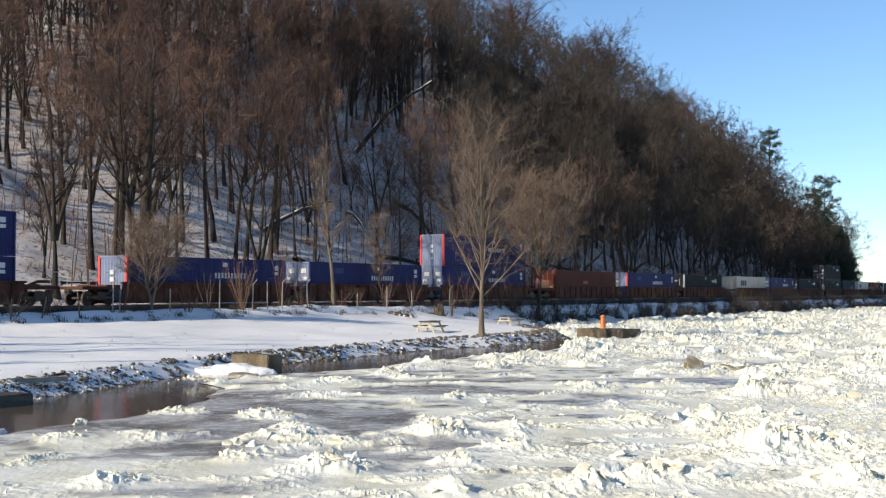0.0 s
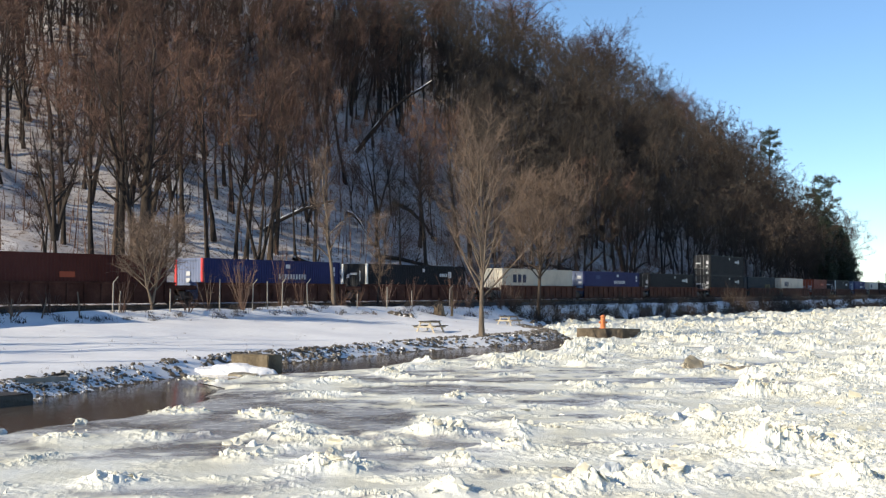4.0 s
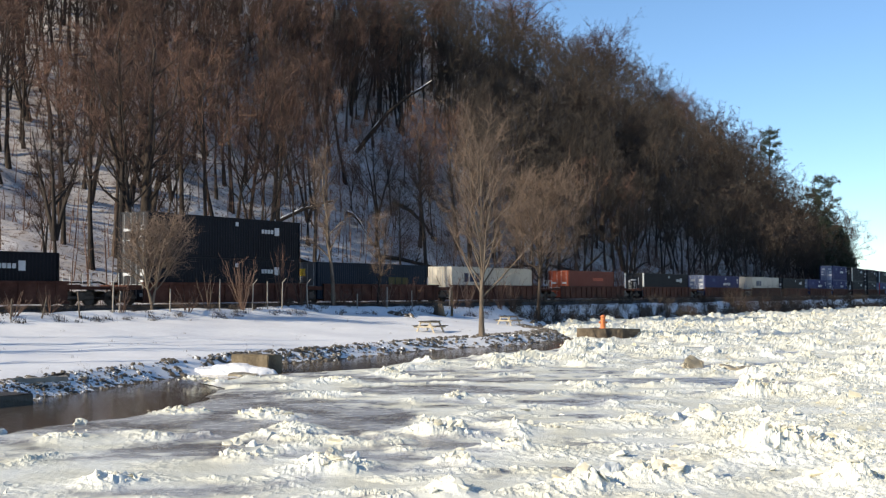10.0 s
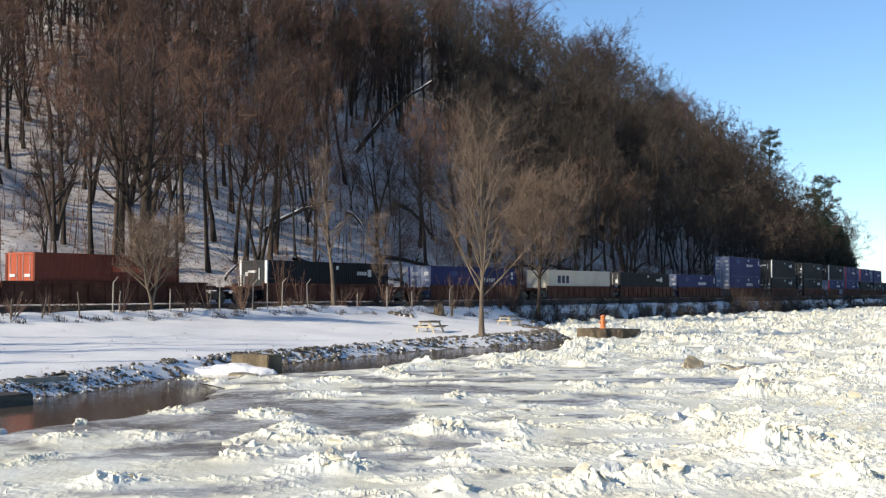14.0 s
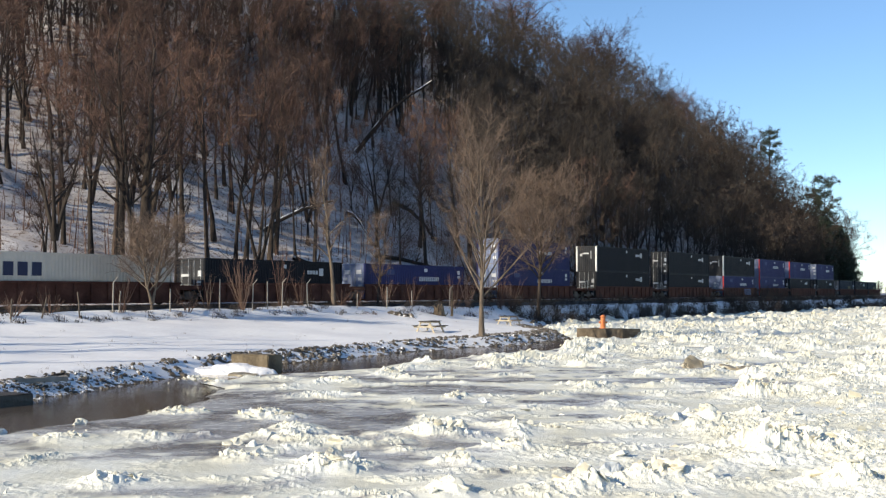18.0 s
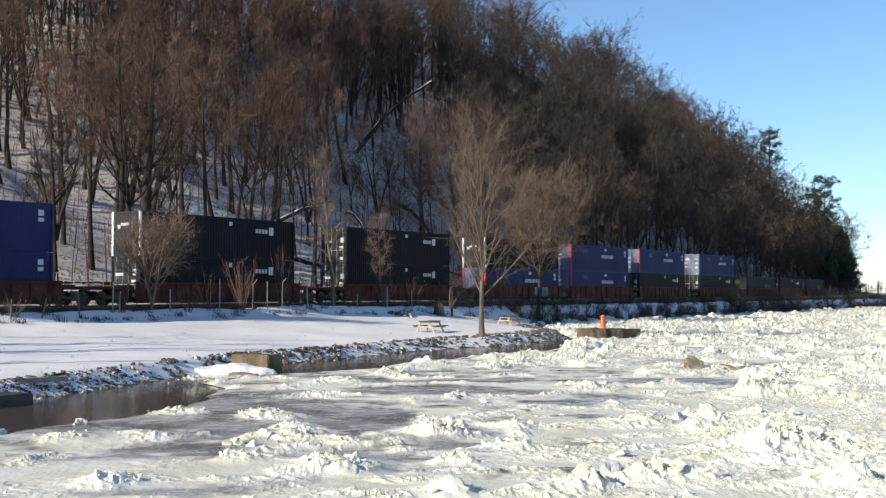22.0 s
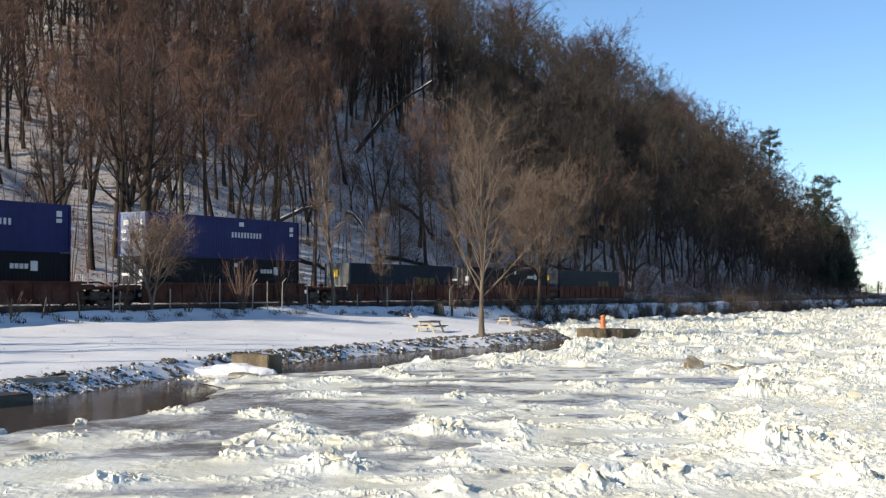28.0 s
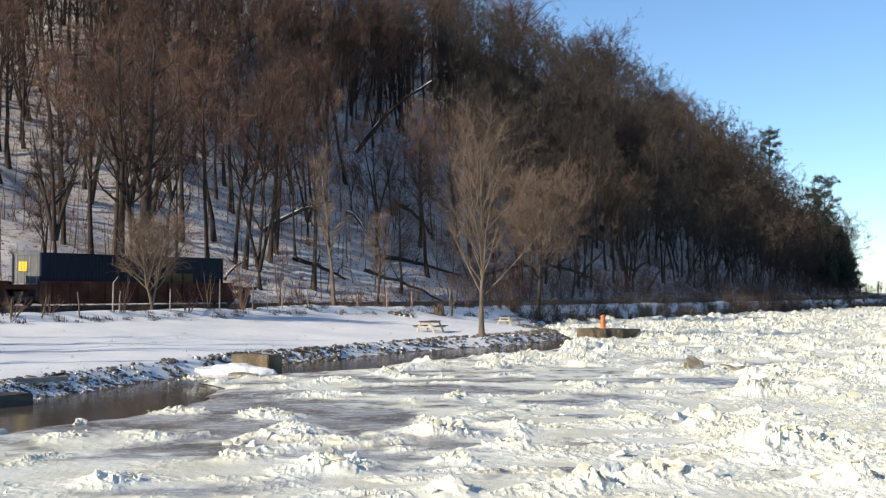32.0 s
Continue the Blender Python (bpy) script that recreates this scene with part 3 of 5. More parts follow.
for k in range(250):
    o = tie if k == 0 else new("tie", tie.data)
    o.parent = bed
    o.matrix_basis = rail_pose(40 + 0.56 * k, TRACK_Q, RAIL_Z) @ pose(0, 0, 0, 0, 0, (k * 37 % 7 - 3) * 0.3)


# ---- trees ----
def blades(start, way, length, width, seed=0):
    """Slender tapering twigs."""
    n = len(start)
    rr = np.random.default_rng(seed)
    side = np.cross(way, rr.normal(0, 1, (n, 3)))
    side /= np.linalg.norm(side, axis=1)[:, None] + 1e-9
    v = np.empty((n, 3, 3))
    v[:, 0], v[:, 1], v[:, 2] = start - side * width, start + side * width, start + way * np.asarray(length)[:, None]
    return v.reshape(-1, 3), np.arange(n * 3).reshape(-1, 3)


def unit(v):
    return v / (np.linalg.norm(v, axis=-1, keepdims=True) + 1e-9)


def grow(seed, height, r0, first=0.4, limbs=12, spread=0.26, rise=0.9, subs=6, twigs=7, twig_len=1.0, twig_r=0.013, lean=0.03, sides=6, fork=0.0, thin=False, taper=0.62, sub_r=0.034, wild=0.6, limb_r=0.035):
    """Trunk with limbs, and the crown of fine branches, as triangle arrays."""
    r = np.random.default_rng(seed)
    trunk, crown = Tris(), Tris()
    tops = []

    def stem(base, way, length, rad, n=8):
        h = np.linspace(0, 1, n)
        sway = np.cumsum(r.normal(0, lean * length / n, (n, 3)), 0) * np.array([1, 1, 0])
        pts = base + h[:, None] * length * way + sway - sway[0]
        rr = rad * (1 - 0.86 * h ** 0.9)
        rr[0] *= 1.35
        trunk.add(*tube(pts, rr, sides))
        return pts, rr

    up = unit(np.array([r.normal(0, lean), r.normal(0, lean), 1.0]))
    if fork:
        pts, rr = stem(np.zeros(3), up, height * fork * 1.3, r0, 5)
        a0 = r.uniform(0, 6.28)
        k = 2 + (seed % 2)
        for i in range(k):
            a = a0 + i * 6.283 / k
            w = unit(np.array([math.cos(a) * 0.28, math.sin(a) * 0.28, 1.0]))
            tops.append(stem(pts[3], w, height * (1 - fork) * r.uniform(0.85, 1), r0 * 0.62))
    else:
        tops.append(stem(np.zeros(3), up, height, r0))
    starts, ways, lens = [], [], []
    for pts, rr in tops:
        n = max(3, limbs // len(tops))
        low = first if not fork else 0.15
        for i in range(n):
            fr = low + (0.96 - low) * (i + r.random()) / n
            k = fr * (len(pts) - 1)
            i0 = min(int(k), len(pts) - 2)
            b = pts[i0] + (pts[i0 + 1] - pts[i0]) * (k - i0)
            rad = np.interp(k, np.arange(len(rr)), rr)
            a = i * 2.4 + r.uniform(-0.5, 0.5)
            ln = height * spread * (1.08 - taper * (fr - low) / (1 - low)) * r.uniform(0.7, 1.2)
            w = unit(np.array([math.cos(a), math.sin(a), rise * r.uniform(0.6, 1.3)]))
            m = 4
            h = np.linspace(0, 1, m)
            lp = b + h[:, None] * ln * w + (h ** 2)[:, None] * np.array([0, 0, ln * 0.22]) + np.cumsum(r.normal(0, 0.045 * ln, (m, 3)), 0) * h[:, None]
            trunk.add(*tube(lp, np.linspace(min(rad * 0.62, limb_r * ln + 0.02), min(0.016, limb_r * 0.5), m), 3 if thin else 4))
            sf = r.uniform(0.25, 1.0, subs)
            sp = np.stack([np.interp(sf, h, lp[:, c]) for c in range(3)], -1)
            sw = unit(w[None] * 0.8 + r.normal(0, wild, (subs, 3)) + np.array([0, 0, 0.3]))
            sl = ln * r.uniform(0.3, 0.6, subs)
            crown.add(*spikes(sp, sw, sl, sub_r))
            tf = r.uniform(0.15, 1.0, (subs, twigs, 1))
            starts.append((sp[:, None] + sw[:, None] * sl[:, None, None] * tf).reshape(-1, 3))
            ways.append(unit(sw[:, None] * 0.6 + r.normal(0, wild, (subs, twigs, 3)) + np.array([0, 0, 0.2])).reshape(-1, 3))
            lens.append(r.uniform(0.5, 1.3, subs * twigs) * twig_len)
    starts, ways, lens = np.concatenate(starts), np.concatenate(ways), np.concatenate(lens)
    crown.add(*blades(starts, ways, lens, twig_r, seed))
    return trunk.arrays(), crown.arrays()


def tree(name, arrays, label, category, bark=None, twig=None, group="", m=None):
    ob = new(name)
    child("trunk", tri_mesh("trunk", *arrays[0], bark or M_BARK, True), ob)
    child("crown", tri_mesh("crown", *arrays[1], twig or M_TWIG), ob)
    if m is not None:
        ob.matrix_basis = m
    return tagged(ob, label, category, group)


def stand(s, q, sink=0.15):
    s, q, _ = slope(s, q)
    x, y = at(s, q)
    return x, y, float(land(s, q)) - sink


forest_kinds = []
for k in range(8):
    forest_kinds.append(grow(100 + k, 15 + 1.2 * (k % 5), 0.19 + 0.03 * (k % 4), first=0.36 + 0.08 * (k % 3), limbs=16, spread=0.23, rise=1.2, subs=8, twigs=12, twig_len=1.15, twig_r=0.014, sub_r=0.026, wild=0.7, lean=0.05, fork=0.22 if k % 4 == 1 else 0.0))
rnd = random.Random(7)
models = [tree("bare_tree", a, "bare brown deciduous tree on the snowy hillside", "tree", group="hillside trees", m=pose(*stand(70 + 9 * i, 78), 0, 0, 40 * i)) for i, a in enumerate(forest_kinds)]
# the same trees with shade-darkened twigs, for the slope downstream
shaded_models = [tree("bare_tree", a, "bare tree on the shaded hillside, twigs coloured darker for the shade", "tree", twig=M_SHADED_TWIG, group="hillside trees", m=pose(*stand(140 + 12 * i, 76), 0, 0, 55 * i)) for i, a in enumerate(forest_kinds[::2])]
spots = []
while len(spots) < 250:
    s, q = rnd.uniform(46, 205), 65.5 + 46 * rnd.random() ** 0.85
    if len(spots) >= 190:
        s, q = rnd.uniform(75, 150), rnd.uniform(92, 124)
    if 1.40 < s / q < 1.66 and 70 < q < 96:
        continue
    if s < 125 and q < 86 and rnd.random() < 0.86:
        continue
    if s < q / 1.222 - 6 or any((s - a) ** 2 + (q - b) ** 2 < 5.5 for a, b in spots):
        continue
    spots.append((s, q))
for i, (s, q) in enumerate(spots):
    k = rnd.uniform(0.62, 1.12) * slope(s, q)[2]
    copy_thing(shaded_models[i % 4] if s > 1.5 * q else models[i % 8], pose(*stand(s, q), rnd.uniform(-4, 4), rnd.uniform(-4, 4), rnd.uniform(0, 360)) @ Matrix.Scale(k, 4))

for i in range(26):
    q = rnd.uniform(97.5, 114) if i < 18 else rnd.uniform(72, 90)
    s = q * rnd.uniform(1.40, 1.66)
    k = rnd.uniform(0.7, 1.05) if i < 18 else rnd.uniform(0.4, 0.55)
    copy_thing(models[i % 8], pose(*stand(s, q), rnd.uniform(-4, 4), rnd.uniform(-4, 4), rnd.uniform(0, 360)) @ Matrix.Scale(k, 4))

far_kinds = [grow(200 + k, 15 + (k % 4), 0.16, first=0.16, limbs=15, spread=0.27, rise=0.75, taper=0.35, subs=6, twigs=11, twig_len=0.85, twig_r=0.027, sub_r=0.022, wild=0.8, sides=4, thin=True, lean=0.08, fork=0.34 if k % 3 else 0.0) for k in range(6)]
t_trunk, t_crown = Tris(), Tris()
r = np.random.default_rng(5)
count = 0
while count < 900:
    s, q = r.uniform(-60, 340), 65.0 + 84 * r.random() ** (1.4 if count % 2 else 0.8)
    if s > 292 + 1.05 * (q - 65) or (q > 118 and s < 195):
        continue
    if s < q / 1.222 - 15 and r.random() < 0.985:
        continue
    if count >= 870:
        s, q = r.uniform(262, 300), r.uniform(70, 86)
    elif count >= 550:
        s, q = r.uniform(118, 296), 68 + 26 * r.random() ** 1.2
        if count >= 800:
            q = r.uniform(94, 122)
            s = q * r.uniform(2.0, 2.75)
        elif count >= 760:
            s, q = r.uniform(140, 225), r.uniform(84, 116)
        elif count >= 660:
            s, q = r.uniform(240, 320), 64.3 + 34 * r.random() ** 1.3
            if count < 705:
                s, q = r.uniform(281, 300), r.uniform(64.3, 73)
            if s > 296 + 0.9 * (q - 65):
                continue
        if s < (1.68 if q < 97 else 1.3) * q:
            continue
    elif 42 < s < 205 and q < 100:
        continue
    gs, gq, gk = slope(s, q)
    gx, gy = at(gs, gq)
    if gx > min(0.304 + 0.0014 * (q - 65), 0.32) * gy:
        continue
    z = float(land(gs, gq))
    k = r.uniform(0.68, 1.18) * (0.8 + 0.3 * min(1, (q - 65) / 30)) * (0.76 if q > 98 and 1.9 * q < s < 2.9 * q else 0.82 if q > 100 and s < 2.9 * q else 1.0) * gk
    tilt = 13 if q < 84 else 5
    rot = np.array(pose(0, 0, 0, r.normal(0, tilt), r.normal(0, tilt), r.uniform(0, 360)))[:3, :3] * k
    off = np.array([*at(gs, gq), z - 0.2])
    tr, cr = far_kinds[count % 6]
    t_trunk.add(tr[0] @ rot.T + off, tr[1])
    t_crown.add(cr[0] @ rot.T + off, cr[1])
    count += 1
wood = new("woodland")
child("trunk", tri_mesh("trunk", *t_trunk.arrays(), M_BARK), wood)
child("crown", tri_mesh("crown", *t_crown.arrays(), M_SHADED_TWIG), wood)
tagged(wood, "dense bare winter woodland covering the hillside", "woodland", kind="stuff")

tree("lawn_tree", grow(11, 12.3, 0.16, first=0.20, limbs=44, spread=0.34, rise=1.45, taper=0.55, subs=12, twigs=10, twig_len=0.8, twig_r=0.0075, sub_r=0.015, limb_r=0.022, lean=0.02, sides=9), "tall bare pale-barked tree on the snowy lawn", "tree", M_PALE_BARK, M_PALE_TWIG,
     m=pose(2.4, 77.2, ground_z(2.4, 77.2) - 0.1))

# ---- hillside trees that stand out ----
def grown(kind_seed, height, r0, s, q, label, turn=0, tilt=(0, 0), bark=None, twig=None, name="bare_tree", group="hillside trees", **k):
    return tree(name, grow(kind_seed, height, r0, **k), label, "tree", bark, twig, group, pose(*stand(s, q), tilt[0], tilt[1], turn))


BIG = dict(limbs=15, subs=7, twigs=10, twig_len=1.2, twig_r=0.016, spread=0.24, rise=1.1, sides=8)
grown(301, 13.5, 0.32, 60.5, 68.1, "bare tree with a dark forked trunk above the track", fork=0.32, **BIG)
for i, (s, q, h, rr, fk, lb) in enumerate([
    (68.3, 68.0, 19.0, 0.62, 0.0, "thick-trunked bare tree at the foot of the hill"), (67.3, 68.6, 18.5, 0.36, 0.0, "tall bare tree in a clump at the foot of the hill"), (69.6, 68.9, 18.0, 0.50, 0.12, "many-stemmed tall bare tree at the foot of the hill"),
    (68.5, 73.2, 17.0, 0.24, 0.0, "tall straight bare tree on the slope"), (63.0, 72.2, 9.0, 0.15, 0.2, "small forked bare tree on the slope"),
    (81.9, 73.2, 18.0, 0.22, 0.0, "tall straight bare tree on the slope"), (87.0, 73.4, 18.5, 0.24, 0.0, "tall straight bare tree on the slope"),
    (83.9, 69.2, 17.0, 0.28, 0.1, "bare tree with twin trunks beside fallen limbs"), (73.8, 76.2, 17.0, 0.22, 0.0, "tall straight bare tree on the slope"),
    (83.9, 78.2, 18.0, 0.26, 0.0, "dark-trunked bare tree on the slope"), (91.5, 74.2, 18.0, 0.24, 0.0, "tall straight bare tree on the slope"),
    (102.8, 78.3, 17.0, 0.24, 0.15, "bare tree with twin trunks on the slope"), (97.2, 83.8, 18.0, 0.26, 0.0, "tall straight bare tree on the slope"),
    (114.3, 70.9, 16.0, 0.24, 0.0, "dark bare tree above the track"), (155.7, 71.3, 17.0, 0.26, 0.2, "dark forked bare tree above the track"), (165.6, 69.4, 15.0, 0.22, 0.0, "dark bare tree above the track")]):
    grown(310 + i, h, rr, s, q, lb, 37 * i, (rnd.uniform(-3, 3), rnd.uniform(-3, 3)), first=0.34 + 0.04 * (i % 3), fork=fk, **BIG)
# broad crowns on the skyline
OAK = dict(limbs=66, subs=11, twigs=14, twig_len=1.1, twig_r=0.017, sub_r=0.034, spread=0.34, rise=0.62, taper=0.3, wild=0.85, sides=7)
grown(350, 23.0, 0.42, 281.0, 124.0, "broad-crowned bare oak on the ridge", 20, fork=0.3, **OAK)
grown(351, 24.0, 0.44, 248.0, 130.0, "broad-crowned bare oak on the ridge", 80, fork=0.28, **OAK)
grown(352, 19.0, 0.34, 292.0, 109.0, "rounded bare tree on the ridge", 140, fork=0.3, **OAK)
# trees on the lawn upstream, whose shadows reach across the snow
grown(360, 13.5, 0.20, 18.2, 48.6, "bare tree standing on the snowy lawn", 10, name="lawn_tree", group="", bark=M_PALE_BARK, twig=M_PALE_TWIG, first=0.3, limbs=8, spread=0.22, rise=1.1, subs=3, twigs=2, sides=7)
grown(361, 13.0, 0.22, 26.0, 53.0, "bare tree standing near the track fence", 70, name="lawn_tree", group="", bark=M_PALE_BARK, twig=M_PALE_TWIG, first=0.35, limbs=8, spread=0.2, rise=1.2, subs=3, twigs=2, sides=7)
for i, (s, q, h) in enumerate([(24.0, 46.6, 12.0), (21.5, 50.6, 14.0), (15.0, 44.6, 13.0)]):
    grown(362 + i, h, 0.27, s, q, "slim bare tree standing on the snowy lawn", 50 * i, name="lawn_tree", group="", bark=M_PALE_BARK, twig=M_PALE_TWIG, first=0.3, limbs=9, spread=0.2, rise=1.2, subs=3, twigs=2, sides=7)
# leaning snow-topped tree


def log(a, b, r0, label, bend=0.3, seed=0, snowy=True):
    """A fallen trunk from a to b, each (s, q, height above ground)."""
    r = np.random.default_rng(seed)
    pa, pb = [np.array([*stand(s, q, 0), ]) + np.array([0, 0, h]) for s, q, h in (a, b)]
    h = np.linspace(0, 1, 8)
    pts = pa + (pb - pa) * h[:, None] + np.sin(h * math.pi)[:, None] * np.array([0, 0, bend]) + r.normal(0, 0.07, (8, 3))
    rr = np.linspace(r0, r0 * 0.4, 8)
    mid = pts[3]
    ob = new("fallen_log")
    ob.location = mid
    child("trunk", tri_mesh("trunk", *[tube(pts - mid, rr, 7)[k] for k in (0, 1)], M_BARK, True), ob)
    for k in range(4):
        t = Tris()
        i = int(r.integers(2, 7))
        w = unit(np.array([r.normal(), r.normal(), 0.8 + r.random()]))
        ln = r.uniform(0.8, 2.2)
        t.add(*tube(np.stack([pts[i] - mid, pts[i] - mid + w * ln * 0.6 + r.normal(0, 0.1, 3), pts[i] - mid + w * ln]), [rr[i] * 0.45, rr[i] * 0.3, 0.015], 4))
        child("broken_branch", tri_mesh("broken_branch", *t.arrays(), M_BARK), ob)
    if snowy:
        child("snow_cap", tri_mesh("snow_cap", *tube(pts - mid + np.array([-0.25, -0.35, 0.8]) * rr[:, None] * 0.75, rr * 0.55 * r.uniform(0.4, 1.25, 8), 6), M_SNOW, True), ob, "snow lying along the top")
    return tagged(ob, label, "fallen log", "fallen timber")


log((135.0, 95.0, 0.0), (140.5, 86.5, 15.5), 0.36, "leaning dead tree with snow along its trunk", 1.2, seed=9)
log((81.4, 70.9, 0.1), (86.9, 73.1, 0.9), 0.14, "thin fallen limb dusted with snow", seed=1)
log((98.5, 80.6, 0.2), (103.7, 75.8, 5.6), 0.27, "long fallen trunk with broken limbs and snow", 0.5, seed=2)
log((132.0, 86.8, 0.3), (128.0, 78.2, 0.4), 0.30, "dark fallen trunk lying down the slope", 0.8, seed=8, snowy=False)
log((118.0, 84.0, 0.3), (112.5, 77.0, 1.5), 0.24, "dark fallen trunk propped on the slope", 0.6, seed=10)
log((94.0, 73.4, 1.0), (99.0, 71.0, 0.1), 0.26, "fallen trunk lying down the slope", seed=3)
log((102.0, 70.6, 1.2), (107.5, 64.9, 0.1), 0.20, "slender fallen tree reaching down to the track", seed=4, snowy=False)
log((112.0, 76.0, 0.3), (122.0, 71.0, 0.2), 0.26, "fallen trunk on the shaded slope", seed=5, snowy=False)
log((60.0, 71.0, 0.1), (68.5, 69.6, 0.2), 0.13, "thin fallen limb in the snow", seed=6)
log((150.0, 74.0, 0.2), (158.0, 70.0, 0.2), 0.22, "fallen trunk on the shaded slope", seed=7, snowy=False)
for i, (s, q, ds, dq, h) in enumerate([(128, 72, 6, -5, 3.5), (141, 70, -5, -3, 5), (147, 69, 4, -3, 6), (163, 70, -6, -2, 7), (170, 68, 5, -2, 5), (178, 73, -7, -5, 4), (196, 69, 5, -2, 6), (214, 71, -7, -4, 5), (236, 69, 6, -2, 6)]):
    log((s, q, 0.0), (s + ds, q + dq, h), 0.2, "leaning dead trunk on the shaded slope", 0.5, 20 + i, False)


# ---- evergreens on the skyline ----
def pine(seed, height, s, q, label, low=0.6, boughs=16, wide=3.4, tip=2.6, name="pine_tree"):
    """low: where the boughs begin; wide, tip: their reach there and at the top."""
    r = np.random.default_rng(seed)
    ob = new(name)
    t, c = Tris(), Tris()
    pts = np.stack([np.cumsum(r.normal(0, 0.16, 9)), np.cumsum(r.normal(0, 0.16, 9)), np.linspace(0, height, 9)], -1)
    t.add(*tube(pts, np.linspace(0.28, 0.05, 9), 7))
    for k in range(boughs):
        fr = low + (0.98 - low) * k / boughs
        b = np.array([np.interp(fr * 8, range(9), pts[:, i]) for i in range(3)])
        a = k * 2.4 + r.uniform(-0.4, 0.4)
        ln = (wide + (tip - wide) * (fr - low) / (1 - low)) * r.uniform(0.45, 1.3)
        w = np.array([math.cos(a), math.sin(a), r.uniform(-0.1, 0.35)])
        e = b + w * ln
        t.add(*tube(np.stack([b, (b + e) / 2 + [0, 0, 0.1], e]), [0.06, 0.045, 0.02], 4))
        for g in range(11):
            m = b + w * ln * r.uniform(0.25, 1.05) + r.normal(0, 0.42, 3)
            n = 34
            d = unit(r.normal(0, 1, (n, 3)) + np.array([0, 0, 0.45]))
            c.add(*blades(m + r.normal(0, 0.24, (n, 3)) * [1, 1, 0.6], d, r.uniform(0.35, 0.75, n), 0.045, k * 10 + g))
    child("trunk", tri_mesh("trunk", *t.arrays(), M_BARK, True), ob)
    child("needles", tri_mesh("needles", *c.arrays(), M_NEEDLE), ob)
    ob.matrix_basis = pose(*stand(s, q)) @ Matrix.Scale(slope(s, q)[2], 4)
    return tagged(ob, label, "tree", "evergreens")


M_NEEDLE = surface("pine_needles", [(0.017, 0.026, 0.015), (0.04, 0.056, 0.031)], 0.6, 0.7, 0.0)
pine(1, 28.0, 286.0, 84.0, "dark green pine leaning out above the bare treetops", 0.7, 12)
pine(2, 25.0, 283.0, 70.5, "dark green flat-topped pine at the end of the hill", 0.62, 15, 3.2, 3.6)
pine(3, 20.0, 291.0, 74.0, "dark green pine behind the bare trees")
for i, (s, q, h) in enumerate([(277.0, 65.8, 14.0), (281.0, 66.6, 12.0), (273.0, 68.2, 15.0), (284.0, 66.0, 8.5), (268.0, 66.4, 12.0), (280.0, 69.0, 16.0)]):
    pine(10 + i, h, s, q, "dense dark evergreen at the end of the hill", 0.14, 34, 3.3, 1.2, "cedar_tree")

# ---- brush along the track and on the slope ----
def shrub(seed, height, width, stems, side, twig_mat, label, s, q, name="shrub"):
    r = np.random.default_rng(seed)
    t, c = Tris(), Tris()
    ob = new(name)
    for k in range(stems):
        t = Tris()
        a = r.uniform(0, 6.283)
        w = unit(np.array([math.cos(a) * width / height * r.random(), math.sin(a) * width / height * r.random(), 1.0]))
        ln = height * r.uniform(0.6, 1.0)
        b = np.array([math.cos(a), math.sin(a), 0]) * r.uniform(0, 0.25)
        pts = b + np.linspace(0, 1, 5)[:, None] * ln * w + np.cumsum(r.normal(0, 0.03 * ln, (5, 3)), 0) * np.linspace(0, 1, 5)[:, None]
        t.add(*tube(pts, np.linspace(0.024, 0.008, 5), 4))
        child("stem", tri_mesh("stem", *t.arrays(), twig_mat), ob)
        n = side
        f = r.uniform(0.25, 1, n)
        st = np.stack([np.interp(f * 4, range(5), pts[:, i]) for i in range(3)], -1)
        wy = unit(w * 0.9 + r.normal(0, 0.5, (n, 3)))
        c.add(*spikes(st, wy, r.uniform(0.25, 0.8, n) * height / 3.5, 0.011))
    child("crown", tri_mesh("crown", *c.arrays(), twig_mat), ob)
    ob.matrix_basis = pose(*stand(s, q, 0.05))
    return tagged(ob, label, "shrub", "shrubs by the fence")


tree("bush_tree", grow(402, 5.6, 0.16, first=0.15, fork=0.10, limbs=50, spread=0.46, rise=1.0, subs=11, twigs=11, twig_len=0.7, twig_r=0.009, sub_r=0.016, lean=0.06, sides=8), "rounded bare bush with a crooked pale trunk beside the track", "bush", M_PALE_BARK, M_PALE_TWIG, m=pose(*stand(56.6, 55.2), 0, 0, 30))
shrub(1, 3.9, 1.7, 22, 14, M_RED_TWIG, "reddish-brown bare shrub by the fence", 65.0, 55.0)
shrub(2, 4.6, 0.9, 9, 10, M_TWIG, "thin upright bare shrub by the fence", 69.4, 55.2)
shrub(3, 2.8, 1.2, 5, 8, M_PALE_TWIG, "sparse pale sapling by the fence", 61.6, 55.0)
shrub(4, 2.2, 1.4, 12, 10, M_TWIG, "low dark bare shrub by the fence", 53.6, 54.6)
shrub(5, 2.0, 1.5, 10, 10, M_TWIG, "low dark bare shrub by the fence", 59.0, 54.4)
shrub(6, 2.6, 1.2, 9, 10, M_TWIG, "low bare shrub by the fence", 72.0, 55.4)
for i, (s, q, h) in enumerate([(79.5, 55.6, 2.0), (83.5, 55.8, 2.4), (86.5, 55.2, 2.6), (92.5, 54.6, 3.2), (96.0, 55.4, 3.4), (99.5, 55.6, 3.8), (103.0, 55.8, 3.5), (105.5, 56.0, 3.2), (76.6, 55.2, 1.8), (48.5, 55.0, 1.6), (45.5, 54.5, 1.4)]):
    shrub(20 + i, h, 1.8, 14, 12, M_RED_TWIG if i % 3 == 1 else M_TWIG, "brown bare brush beside the track", s, q)
